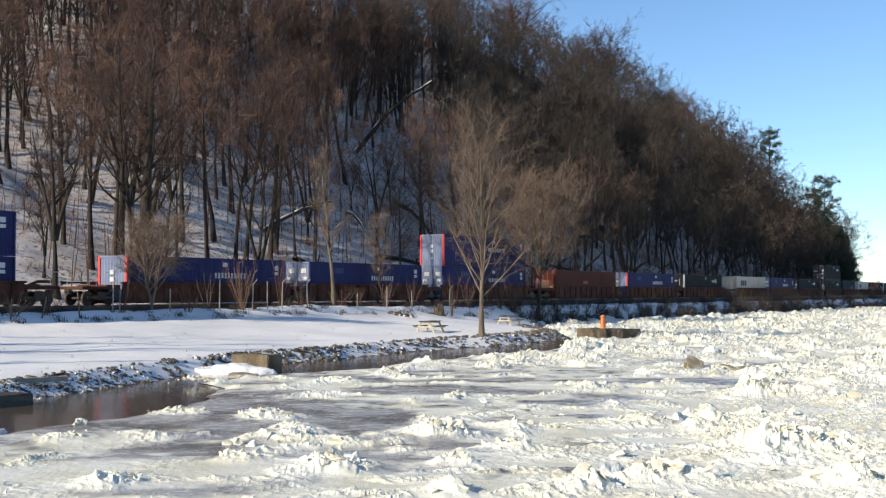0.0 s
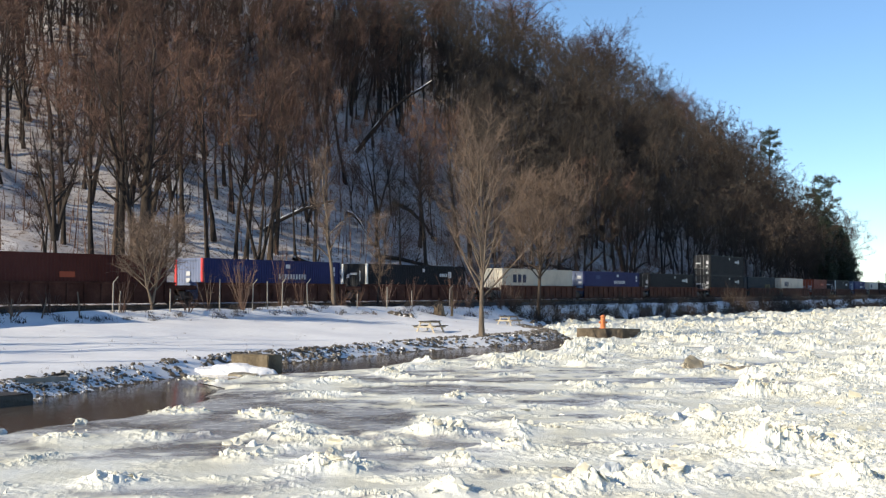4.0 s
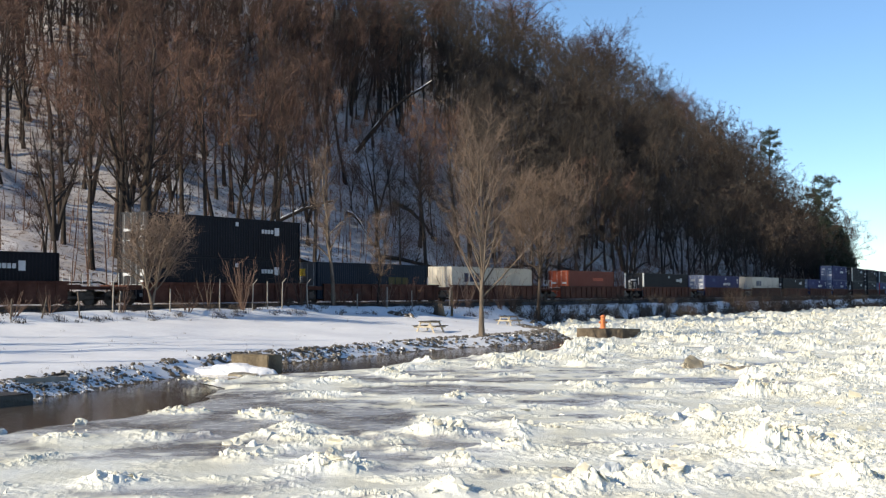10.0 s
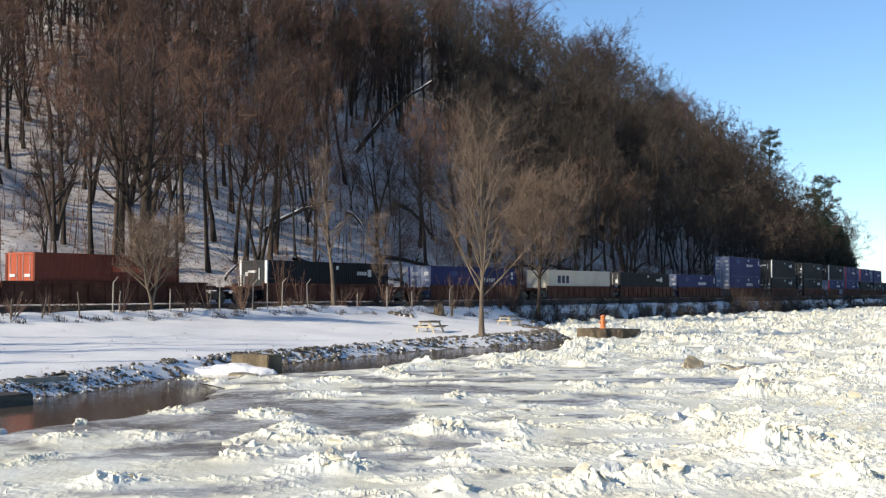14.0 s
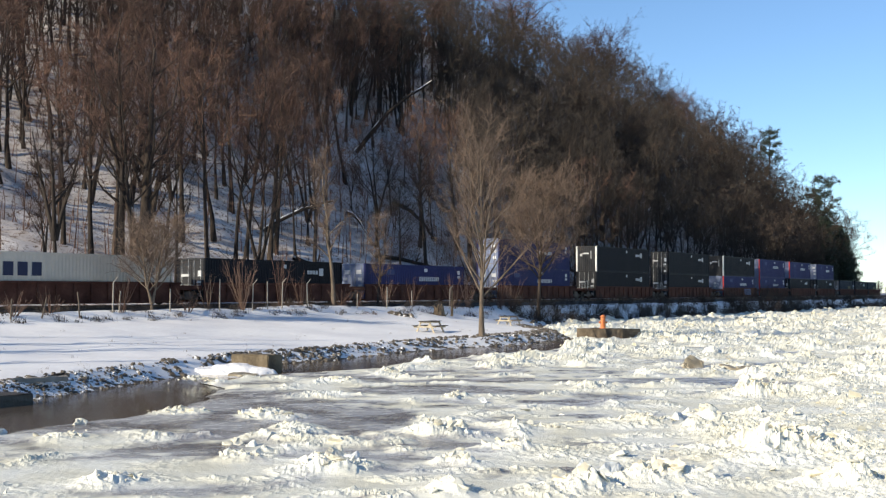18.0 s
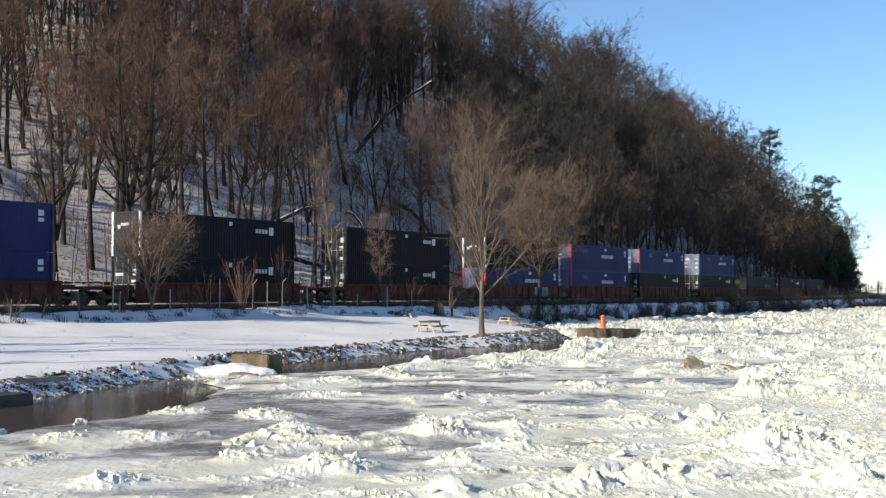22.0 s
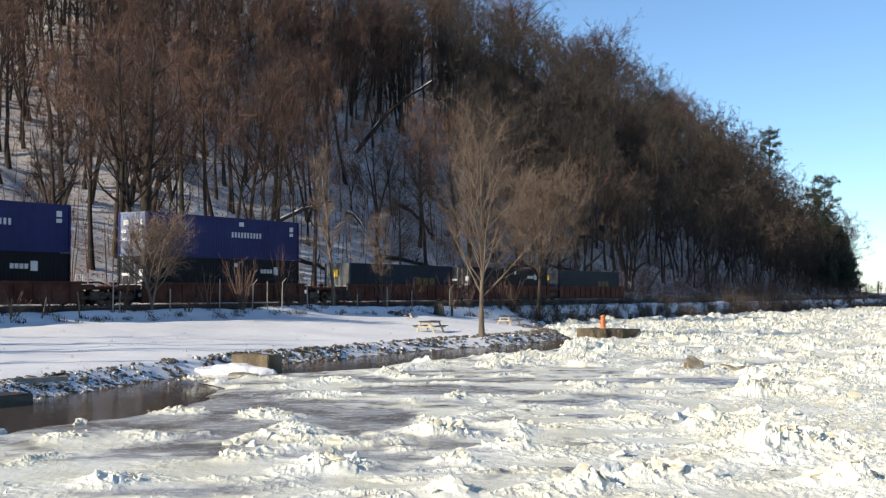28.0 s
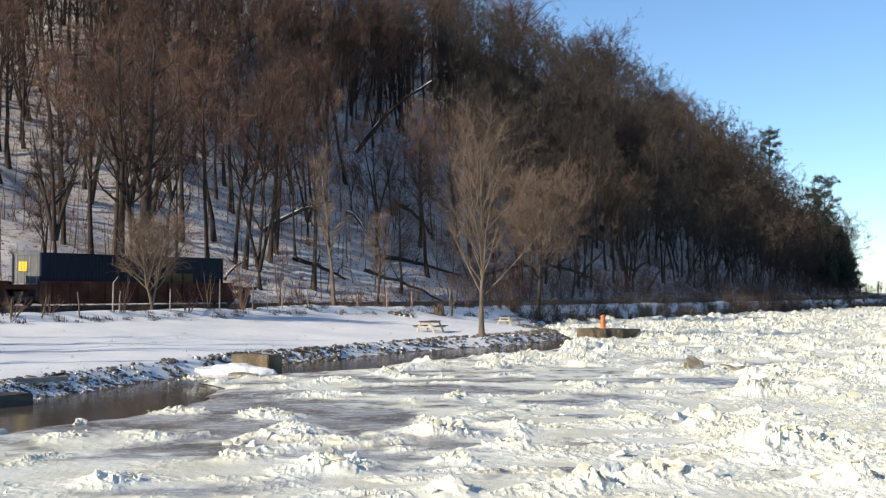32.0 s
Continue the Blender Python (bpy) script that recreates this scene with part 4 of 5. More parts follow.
grown(410, 11.8, 0.17, 76.2, 55.6, "slender leaning tree with pale bark and vines", 200, (3, 7), M_PALE_BARK, M_PALE_TWIG, "vine_tree", "", first=0.3, limbs=20, spread=0.15, rise=1.0, subs=7, twigs=14, twig_len=0.7, twig_r=0.009, lean=0.06, sides=8)
grown(411, 8.0, 0.12, 84.2, 57.0, "small vine-covered bare tree by the track", 90, (0, -6), M_BARK, M_PALE_TWIG, "vine_tree", "", first=0.25, limbs=20, spread=0.16, rise=0.8, subs=7, twigs=12, twig_len=0.7, twig_r=0.009, lean=0.06, sides=7)
tree("shore_tree", grow(413, 13.0, 0.22, first=0.3, limbs=50, spread=0.45, rise=0.95, taper=0.7, subs=14, twigs=18, twig_len=1.0, twig_r=0.011, sub_r=0.018, limb_r=0.018, lean=0.03, sides=8), "bare fine-twigged tree at the edge of the bank", "tree", M_BARK, M_PALE_TWIG, m=pose(*stand(108.4, 54.6), 0, 0, 70))

brush = Tris()
r = np.random.default_rng(77)
for k in range(1230):
    if k < 960:
        s, q, h = r.uniform(104, 300), r.uniform(54.1, 57.0), r.uniform(0.6, 2.0)
        if 168 < s < 205 and r.random() < 0.6:
            h *= 2.3
    elif k < 1100:
        s, q, h = r.uniform(38, 108), r.uniform(55.4, 57.0), r.uniform(0.3, 1.0)
    else:
        s, q, h = r.uniform(40, 100), r.uniform(53.0, 55.0), r.uniform(0.15, 0.5)
    b = np.array([*at(s, q), float(land(s, q)) - 0.05])
    n = 16
    w = unit(r.normal(0, 0.42, (n, 3)) + np.array([0, 0, 1]))
    brush.add(*spikes(b + r.normal(0, 0.2, (n, 3)) * [1, 1, 0], w, h * r.uniform(0.5, 1, n), 0.02))
    brush.add(*blades(b + w * h * 0.4 + r.normal(0, 0.1, (n, 3)), unit(w + r.normal(0, 0.5, (n, 3))), h * r.uniform(0.3, 0.6, n), 0.018, k))
# the shade-darkened twig colour serves the brush as well
tagged(new("trackside_brush", tri_mesh("trackside_brush", *brush.arrays(), M_SHADED_TWIG)), "low brown bare brush along the railway bank", "brush", kind="stuff")
under = Tris()
for k in range(300):
    s, q = r.uniform(50, 130), 64 + 40 * r.random() ** 0.7
    h = r.uniform(2.5, 7.5)
    b = np.array([*stand(s, q, 0.05)])
    e = b + np.array([r.normal(0, 0.05 * h), r.normal(0, 0.05 * h), h])
    under.add(*tube(np.stack([b, (b + e) / 2 + r.normal(0, 0.1, 3), e]), [0.05, 0.035, 0.01], 4))
    n = 10
    f = r.uniform(0.3, 1, (n, 1))
    under.add(*blades(b + (e - b) * f, unit(r.normal(0, 0.6, (n, 3)) + np.array([0, 0, 0.6])), r.uniform(0.5, 1.4, n), 0.014, k))
for k in range(3600):
    s = r.uniform(45, 300) if k < 1300 else r.uniform(115, 305) if k < 3100 else r.uniform(50, 120)
    q = 63.5 + 46 * r.random() ** 1.7
    h = r.uniform(0.4, 1.6) if s < 115 else r.uniform(0.8, 5.0)
    b = np.array([*stand(s, q, 0.05)])
    n = 7
    w = unit(r.normal(0, 0.35, (n, 3)) + np.array([0, 0, 1]))
    under.add(*spikes(b + r.normal(0, 0.15, (n, 3)) * [1, 1, 0], w, h * r.uniform(0.5, 1, n), 0.016))
    if s > 115:
        under.add(*blades(b + np.repeat(w, 3, 0) * h * r.uniform(0.3, 0.8, (n * 3, 1)), unit(np.repeat(w, 3, 0) + r.normal(0, 0.6, (n * 3, 3))), h * r.uniform(0.2, 0.5, n * 3), 0.02, k))
tagged(new("undergrowth", tri_mesh("undergrowth", *under.arrays(), M_TWIG)), "thin bare saplings and undergrowth on the snowy slope", "undergrowth", kind="stuff")
far = Tris()
for k in range(170):
    s = r.uniform(380, 800)
    q = r.uniform(56.8, 63) if k < 60 else r.uniform(64, 0.21 * s)
    b = np.array([*at(s, q), float(land(s, q)) - 0.1])
    h = r.uniform(3.0, 8.0)
    far.add(*tube(np.stack([b, b + [0, 0, h * 0.6], b + [0, 0, h]]), [0.14, 0.09, 0.02], 4))
    n = 40
    w = unit(r.normal(0, 0.6, (n, 3)) + np.array([0, 0, 0.7]))
    far.add(*blades(b + np.stack([r.normal(0, 0.3, n), r.normal(0, 0.3, n), r.uniform(0.3, 0.95, n) * h], -1), w, r.uniform(0.8, 2.0, n), 0.045, k))
tagged(new("distant_trees", tri_mesh("distant_trees", *far.arrays(), M_TWIG)), "line of small bare trees in the distance", "trees", kind="stuff")

# ---- fence posts ----
def fence_post(m, height, arm, label, parent):
    bm = bmesh.new()
    rod(bm, (0, 0, -0.2), (0, 0, height), 0.045, 0.04, 8)
    if arm:
        rod(bm, (0, 0, height - 0.02), (0.16 * arm, -0.22, height + 0.32), 0.032, 0.025, 6)
    ob = part("post", bm, M_POST, parent)
    ob.matrix_basis = m
    return ob


fence = tagged(new("fence"), "old fence of grey posts with slanted tops along the track", "fence")
for i, (s, h, arm, tilt) in enumerate([(52.7, 2.0, 1, 1), (62.1, 2.25, 0, 0), (65.4, 2.0, 1, 2), (67.0, 2.1, 0, -1), (68.6, 2.0, 1, 1), (71.5, 1.9, 1, -2), (77.7, 1.3, 0, 2), (81.8, 1.9, 0, 0), (85.5, 1.6, 0, -3), (91.4, 1.9, 1, 3), (53.2, 1.5, 0, 4), (57.5, 1.6, 0, 0)]):
    x, y, z = stand(s, 54.5, 0.2)
    fence_post(pose(x, y, z, 0, tilt, TRACK_TURN), h, arm, "", fence)
for s, lean_, h in ((47.0, 16, 1.2), (49.7, -6, 1.5), (44.9, 3, 1.1)):
    bm = bmesh.new()
    rod(bm, (0, 0, -0.2), (0.02, 0, h * 0.6), 0.05, 0.045, 7)
    rod(bm, (0.02, 0, h * 0.58), (0.0, 0.02, h), 0.045, 0.03, 7)
    st = part("stake", bm, M_PALE_BARK, None)
    st.matrix_basis = pose(*stand(s, 54.0, 0), 0, lean_, TRACK_TURN)
    tagged(st, "leaning weathered wooden stake in the snow", "stake", "wooden stakes")

# ---- stump and rubble on the lawn ----
M_STUMP = surface("rotten_wood", [(0.035, 0.024, 0.016), (0.09, 0.065, 0.042), (0.22, 0.17, 0.11)], 3.0, 0.9, 0.8, 14, stretch=(1, 1, 0.3))

def stump(s, q, h, r0, seed, label):
    r = np.random.default_rng(seed)
    ob = new("tree_stump")
    t = Tris()
    ang = np.arange(11) * 2 * math.pi / 11
    rings = []
    for z, k in ((-0.1, 1.5), (0.15, 1.12), (h * 0.6, 0.95), (h, 0.8)):
        rad = r0 * k * (1 + r.normal(0, 0.08, 11))
        rings.append(np.stack([np.cos(ang) * rad, np.sin(ang) * rad, z + (r.normal(0, 0.3 * h, 11) if z == h else np.zeros(11))], -1))
    v = np.concatenate(rings + [np.array([[0, 0, h * 0.8]])])
    f = []
    for a in range(3):
        for i in range(11):
            j = (i + 1) % 11
            f += [(a * 11 + i, a * 11 + j, a * 11 + 11 + j), (a * 11 + i, a * 11 + 11 + j, a * 11 + 11 + i)]
    f += [(33 + i, 33 + (i + 1) % 11, 44) for i in range(11)]
    t.add(v, f)
    child("bole", tri_mesh("bole", *t.arrays(), M_STUMP, False), ob)
    n = 26
    w = unit(r.normal(0, 0.5, (n, 3)) + np.array([0, 0, 1]))
    child("sprouts", tri_mesh("sprouts", *spikes(r.normal(0, r0 * 0.7, (n, 3)) * [1, 1, 0] + [0, 0, h * 0.5], w, r.uniform(0.5, 1.3, n), 0.012), M_PALE_TWIG), ob)
    ob.matrix_basis = pose(*stand(s, q, 0.02))
    return tagged(ob, label, "tree stump")


stump(87.2, 53.0, 0.75, 0.42, 1, "broken pale tree stump with sprouts")
stump(89.3, 53.0, 1.8, 0.10, 2, "thin forked dead stub in the snow")


def rock(seed, size, material):
    bm = bmesh.new()
    bmesh.ops.create_icosphere(bm, subdivisions=1, radius=0.5)
    r = random.Random(seed)
    for v in bm.verts:
        v.co *= r.uniform(0.72, 1.15)
        v.co = Vector((v.co.x * size[0], v.co.y * size[1], v.co.z * size[2]))
    me = bpy.data.meshes.new("stone")
    bm.to_mesh(me)
    bm.free()
    me.materials.append(material)
    return me


M_WETSTONE = surface("snowy_stone", [(0.055, 0.045, 0.035), (0.12, 0.098, 0.074), (0.23, 0.19, 0.145)], 1.6, 0.8, 0.6, 9, per_object=0.3, spots=((0.78, 0.78, 0.80), 2.6, 0.565))
pile = tagged(new("rubble_pile"), "small dark heap of rubble poking out of the snow", "rubble")
x, y = at(81.0, 52.6)
for k in range(9):
    o = child("stone", rock(60 + k, (0.7, 0.5, 0.4), M_WETSTONE), pile)
    px, py = x + rnd.uniform(-0.8, 0.8), y + rnd.uniform(-0.5, 0.5)
    o.matrix_basis = pose(px, py, ground_z(px, py) + 0.08, rnd.uniform(0, 30), rnd.uniform(0, 30), rnd.uniform(0, 360))

# ---- picnic tables ----
def picnic_table(label):
    ob = new("picnic_table")
    for k in range(5):
        bm = bmesh.new()
        box(bm, (0.0, -0.37 + k * 0.15, 0.71), (1.83, -0.235 + k * 0.15, 0.75), 0.006)
        part("top_board", bm, M_SHADED_BOARD, ob)
    for y in (-0.72, 0.72):
        for k in (-1, 1):
            bm = bmesh.new()
            box(bm, (0.0, y + k * 0.072 - 0.068, 0.42), (1.83, y + k * 0.072 + 0.068, 0.46), 0.006)
            part("bench_board", bm, M_SHADED_BOARD, ob)
    for x in (0.22, 1.58):
        for sgn in (-1, 1):
            bm = bmesh.new()
            v = [(x, sgn * 0.58, 0), (x + 0.05, sgn * 0.58, 0), (x + 0.05, sgn * 0.70, 0), (x, sgn * 0.70, 0), (x, sgn * 0.22, 0.71), (x + 0.05, sgn * 0.22, 0.71), (x + 0.05, sgn * 0.34, 0.71), (x, sgn * 0.34, 0.71)]
            b = [bm.verts.new(p_) for p_ in v]
            for f in ((0, 1, 2, 3), (7, 6, 5, 4), (0, 4, 5, 1), (1, 5, 6, 2), (2, 6, 7, 3), (3, 7, 4, 0)):
                bm.faces.new([b[i] for i in f])
            bmesh.ops.recalc_face_normals(bm, faces=bm.faces)
            part("leg", bm, M_TABLE, ob)
        bm = bmesh.new()
        box(bm, (x - 0.05, -0.8, 0.32), (x - 0.002, 0.8, 0.42), 0.006)
        part("bench_bearer", bm, M_TABLE, ob)
        bm = bmesh.new()
        box(bm, (x - 0.05, -0.36, 0.61), (x - 0.002, 0.36, 0.70), 0.006)
        part("top_bearer", bm, M_TABLE, ob)
    return tagged(ob, label, "picnic table", "picnic tables")


table = picnic_table("wooden picnic table with attached benches on the snow")
table.matrix_basis = pose(-1.25, 79.3, ground_z(-0.8, 80.0) - 0.03, 0, 0, TRACK_TURN + 4)
copy_thing(table, pose(4.7, 98.0, ground_z(5.2, 98.6) - 0.03, 0, 0, TRACK_TURN - 4))

# ---- concrete blocks of an old landing ----
def block(name, s, q, ls, lq, z0, z1, label, seed, material=None, turn=0):
    """ls along the bank, lq out towards the river."""
    r = random.Random(seed)
    bm = bmesh.new()
    bmesh.ops.create_cube(bm, size=1.0, matrix=Matrix.Diagonal((ls, lq, z1 - z0, 1)))
    bmesh.ops.bevel(bm, geom=bm.edges[:], offset=0.035, segments=2, affect="EDGES")
    bmesh.ops.subdivide_edges(bm, edges=[e for e in bm.edges if e.calc_length() > 0.3], cuts=4, use_grid_fill=True)
    for v in bm.verts:
        v.co += Vector((r.gauss(0, 0.008), r.gauss(0, 0.008), r.gauss(0, 0.008)))
    ob = part(name, bm, material or M_CONCRETE, None)
    x, y = at(s, q)
    ob.matrix_basis = pose(x, y, (z0 + z1) / 2, 0, 0, TRACK_TURN + turn)
    return tagged(ob, label, "concrete block")


block("concrete_block", 40.25, 33.3, 0.95, 1.95, -0.25, 0.72, "weathered brown concrete block at the water's edge", 1)
block("concrete_block", 23.6, 30.2, 3.2, 1.9, -0.3, 0.33, "low dark concrete block in the water at the bank", 2, M_WET_SHADED_CONCRETE)
block("concrete_pad", 79.0, 34.4, 2.1, 3.9, -0.3, 0.8, "brown concrete mooring pad among the ice", 3, M_PAD, -14)
x, y = at(79.0, 34.8)
post = new("mooring_post")
bm = bmesh.new()
rod(bm, (0, 0, 0), (0, 0, 0.78), 0.18, 0.165, 16)
part("shaft", bm, M_ORANGE, post)
bm = bmesh.new()
rod(bm, (0, 0, 0.78), (0, 0, 0.84), 0.21, 0.21, 16)
rod(bm, (0, 0, 0.84), (0, 0, 0.93), 0.18, 0.07, 16)
part("cap", bm, M_ORANGE, post)
bm = bmesh.new()
rod(bm, (-0.30, 0, 0.42), (0.30, 0, 0.42), 0.06, 0.06, 10)
part("cross_bar", bm, M_ORANGE, post)
bm = bmesh.new()
rod(bm, (0, 0, 0), (0, 0, 0.05), 0.26, 0.24, 16)
part("base_ring", bm, M_ORANGE, post)
post.matrix_basis = pose(x, y, 0.795, 0, 0, 20)
tagged(post, "orange-painted iron mooring post on the concrete pad", "mooring post")
timber = tagged(new("driftwood_timber"), "grey weathered timber lying on the bank", "driftwood")
bm = bmesh.new()
box(bm, (-1.0, -0.1, -0.09), (1.0, 0.1, 0.09), 0.02)
bmesh.ops.subdivide_edges(bm, edges=[e for e in bm.edges if e.calc_length() > 1], cuts=6)
for v in bm.verts:
    v.co += Vector((0, rnd.gauss(0, 0.015), rnd.gauss(0, 0.015)))
part("beam", bm, M_POST, timber)
bm = bmesh.new()
rod(bm, (0.15, 0.0, 0.05), (0.95, 0.08, 0.16), 0.05, 0.03)
part("branch", bm, M_BARK, timber)
timber.matrix_basis = pose(*at(27.5, 31.75), float(land(27.5, 31.75)) + 0.14, 0, 0, 44)

# ---- snowy ledge at the foot of the block ----
gu, gv = np.meshgrid(np.linspace(-2.3, 2.3, 70), np.linspace(-1.2, 1.2, 40), indexing="ij")
rr = np.sqrt((gu / 1.75) ** 2 + (gv / 0.85) ** 2) + 0.55 * (fbm(gu / 0.8, gv / 0.6, 131, 4) - 0.5)
gz = -0.2 + 0.30 * np.clip(1 - rr ** 3, 0, 1) ** 0.6 + (0.22 + 0.14 * gv) * np.clip(1 - rr ** 2, 0, 1) + 0.10 * fbm(gu / 0.3, gv / 0.25, 135, 4) * (rr < 1)
ledge = masked_sheet("snow_ledge", gu, gv, gz, gu * 0 + 1, rr < 1.15, M_SNOW)
ledge.matrix_basis = pose(-8.5, 50.45, 0.02, 0, 0, -8)
tagged(ledge, "frozen snow ledge at the foot of the concrete block", "snow ledge")

# ---- stone bank ----
bank = tagged(new("stone_bank"), "bank of dark broken stones dusted with snow", "stone bank", kind="structure")
stones = [rock(k, (1.0, 0.8, 0.62), M_WETSTONE) for k in range(8)]
r = np.random.default_rng(91)
rest = Tris()
shape = [np.array([v.co[:] for v in me.vertices]) for me in stones]
faces = [np.array([pl.vertices[:] for pl in me.polygons]) for me in stones]
n = 0
for k in range(6200):
    s = r.uniform(22, 92) if k < 5000 else r.uniform(22, 37)
    tt = -0.4 + 1.9 * r.random() ** 1.7 if s < 36 else r.uniform(-0.35, 1.55) if s < 63 else r.uniform(-0.4, 2.6)
    q = float(shore_q(s)) + tt
    if 49 < s < 66 and r.random() < 0.5:
        continue
    if 29.5 < s < 40.5 and r.random() < (0.8 if s > 34 else 0.25):
        continue
    x, y = at(s, q)
    size = (0.08 if s < 36 else 0.11) + (0.22 if s < 36 else 0.40) * r.random() ** 2.6
    z = float(land(s, q)) - size * 0.06
    m = pose(x, y, z, *r.uniform(-40, 40, 2), r.uniform(0, 360)) @ Matrix.Scale(size, 4)
    if n < 300 and size > 0.2:
        o = new("stone", stones[k % 8])
        o.parent = bank
        o.matrix_basis = m
        n += 1
    else:
        a = np.array(m)
        rest.add(shape[k % 8] @ a[:3, :3].T + a[:3, 3], faces[k % 8])
for k in range(420):
    s = r.uniform(100, 270)
    q = float(shore_q(s)) + r.uniform(-0.3, 1.2)
    size = r.uniform(0.25, 0.8)
    a = np.array(pose(*at(s, q), float(land(s, q)), *r.uniform(-40, 40, 2), r.uniform(0, 360)) @ Matrix.Scale(size, 4))
    rest.add(shape[k % 8] @ a[:3, :3].T + a[:3, 3], faces[k % 8])
tagged(child("small_stones", tri_mesh("small_stones", *rest.arrays(), M_WETSTONE), bank), kind="stuff")


# ---- large slabs and lumps of ice ----
def ice_slab(x, y, size, tilt, turn, label, seed, tone):
    r = random.Random(seed)
    n = r.randint(6, 9)
    bm = bmesh.new()
    ring = [(math.cos(a) * size[0] * r.uniform(0.75, 1.1), math.sin(a) * size[1] * r.uniform(0.75, 1.1)) for a in (2 * math.pi * (i + r.uniform(-0.3, 0.3)) / n for i in range(n))]
    lo = [bm.verts.new((a, b, -size[2] / 2 + r.uniform(-0.02, 0.02))) for a, b in ring]
    hi = [bm.verts.new((a * 0.93, b * 0.93, size[2] / 2 + r.uniform(-0.03, 0.03))) for a, b in ring]
    bm.faces.new(hi)
    bm.faces.new(lo[::-1])
    for i in range(n):
        bm.faces.new((lo[i], lo[(i + 1) % n], hi[(i + 1) % n], hi[i]))
    bmesh.ops.triangulate(bm, faces=bm.faces[:])
    bmesh.ops.subdivide_edges(bm, edges=bm.edges[:], cuts=3, use_grid_fill=True)
    for v in bm.verts:
        k = 0.6 * size[2]
        v.co += Vector((noise.noise(v.co * 7 + Vector((seed, 0, 0))), noise.noise(v.co * 7 + Vector((0, seed, 0))), noise.noise(v.co * 9 + Vector((0, 0, seed))))) * k
    bmesh.ops.smooth_vert(bm, verts=bm.verts[:], factor=0.4, use_axis_x=True, use_axis_y=True, use_axis_z=True)
    ob = part("ice_block", bm, tone, None)
    z = float(ice_height(np.array([x]), np.array([y]))[0])
    ob.matrix_basis = pose(x, y, z + size[0] * abs(math.sin(radians(tilt))) * 0.22, tilt, r.uniform(-8, 8), turn)
    return tagged(ob, label, "ice block", "ice blocks on the river")


M_BROWN_ICE = surface("dirty_ice", [(0.17, 0.135, 0.09), (0.30, 0.25, 0.17), (0.50, 0.45, 0.36)], 1.5, 0.45, 0.4, 8)
M_CLEAR_ICE = surface("grey_ice", [(0.40, 0.42, 0.44), (0.60, 0.62, 0.63), (0.78, 0.79, 0.79)], 1.5, 0.25, 0.3, 8)
for i, (x, y, a, b, c, tilt, turn, kind) in enumerate([
    (10.6, 52.6, 0.55, 0.5, 0.16, 42, 30, 1), (11.9, 51.6, 0.85, 0.5, 0.15, 12, 80, 1), (11.2, 50.9, 0.5, 0.4, 0.15, 8, 10, 0),
    (-0.2, 30.0, 0.6, 0.45, 0.12, 20, 15, 0), (-0.6, 29.4, 0.4, 0.3, 0.14, -26, 70, 0), (0.4, 29.2, 0.35, 0.3, 0.2, 34, 140, 0),
    (-2.1, 24.6, 0.45, 0.35, 0.18, 30, 40, 0), (-1.8, 24.2, 0.3, 0.25, 0.16, -22, 10, 2), (2.5, 21.7, 0.35, 0.3, 0.2, 40, 100, 2),
    (2.9, 21.5, 0.3, 0.22, 0.2, 58, 20, 2), (5.9, 31.2, 0.3, 0.22, 0.14, 66, 50, 2), (6.3, 31.0, 0.4, 0.3, 0.12, 20, 10, 0),
    (3.4, 24.2, 0.45, 0.3, 0.12, -30, 60, 0), (4.2, 23.2, 0.4, 0.35, 0.14, 24, 120, 0), (6.4, 21.2, 0.5, 0.35, 0.12, 28, 160, 0),
    (-4.4, 26.4, 0.4, 0.3, 0.12, 18, 15, 0), (-4.0, 26.1, 0.25, 0.2, 0.14, -32, 60, 0), (16.8, 61.0, 0.7, 0.5, 0.14, 14, 75, 1),
    (-5.2, 33.2, 0.3, 0.22, 0.14, 36, 25, 2), (1.2, 36.5, 0.35, 0.3, 0.12, 44, 95, 2), (8.0, 44.0, 0.5, 0.35, 0.14, 38, 20, 0),
    (13.5, 76.0, 0.7, 0.5, 0.16, 34, 10, 0), (21.0, 84.0, 0.8, 0.6, 0.2, 28, 60, 0), (5.2, 62.0, 0.5, 0.4, 0.14, 30, 35, 0), (-8.9, 30.6, 0.25, 0.2, 0.2, 50, 35, 0), (-10.2, 28.3, 0.45, 0.3, 0.3, 10, 60, 2), (-7.75, 48.55, 0.75, 0.32, 0.13, 5, 8, 1), (12.4, 51.2, 0.5, 0.3, 0.1, 16, 60, 1), (10.3, 52.4, 0.3, 0.25, 0.1, 58, 20, 1)]):
    ice_slab(x, y, (a * (1.1 if kind == 1 else 0.72), b * (1.1 if kind == 1 else 0.72), c * 0.9), tilt, turn, ("snow-covered slab of ice tilted up in the pack", "brown dirty slab of river ice", "grey clear block of ice standing in the pack")[kind], 500 + i, (M_CHUNK, M_BROWN_ICE, M_CLEAR_ICE)[kind])

# ---- dry grass poking through the lawn snow ----
tufts = Tris()
r = np.random.default_rng(123)
for k in range(110):
    s = r.uniform(24, 100)
    q = float(shore_q(s)) + 1.6 + r.random() ** 1.5 * (54 - float(shore_q(s)) - 1.6)
    b = np.array([*at(s, q), float(land(s, q)) - 0.02])
    n = 9
    w = unit(r.normal(0, 0.5, (n, 3)) + np.array([0, 0, 1]))
    tufts.add(*spikes(b + r.normal(0, 0.06, (n, 3)) * [1, 1, 0], w, r.uniform(0.05, 0.2, n), 0.006))
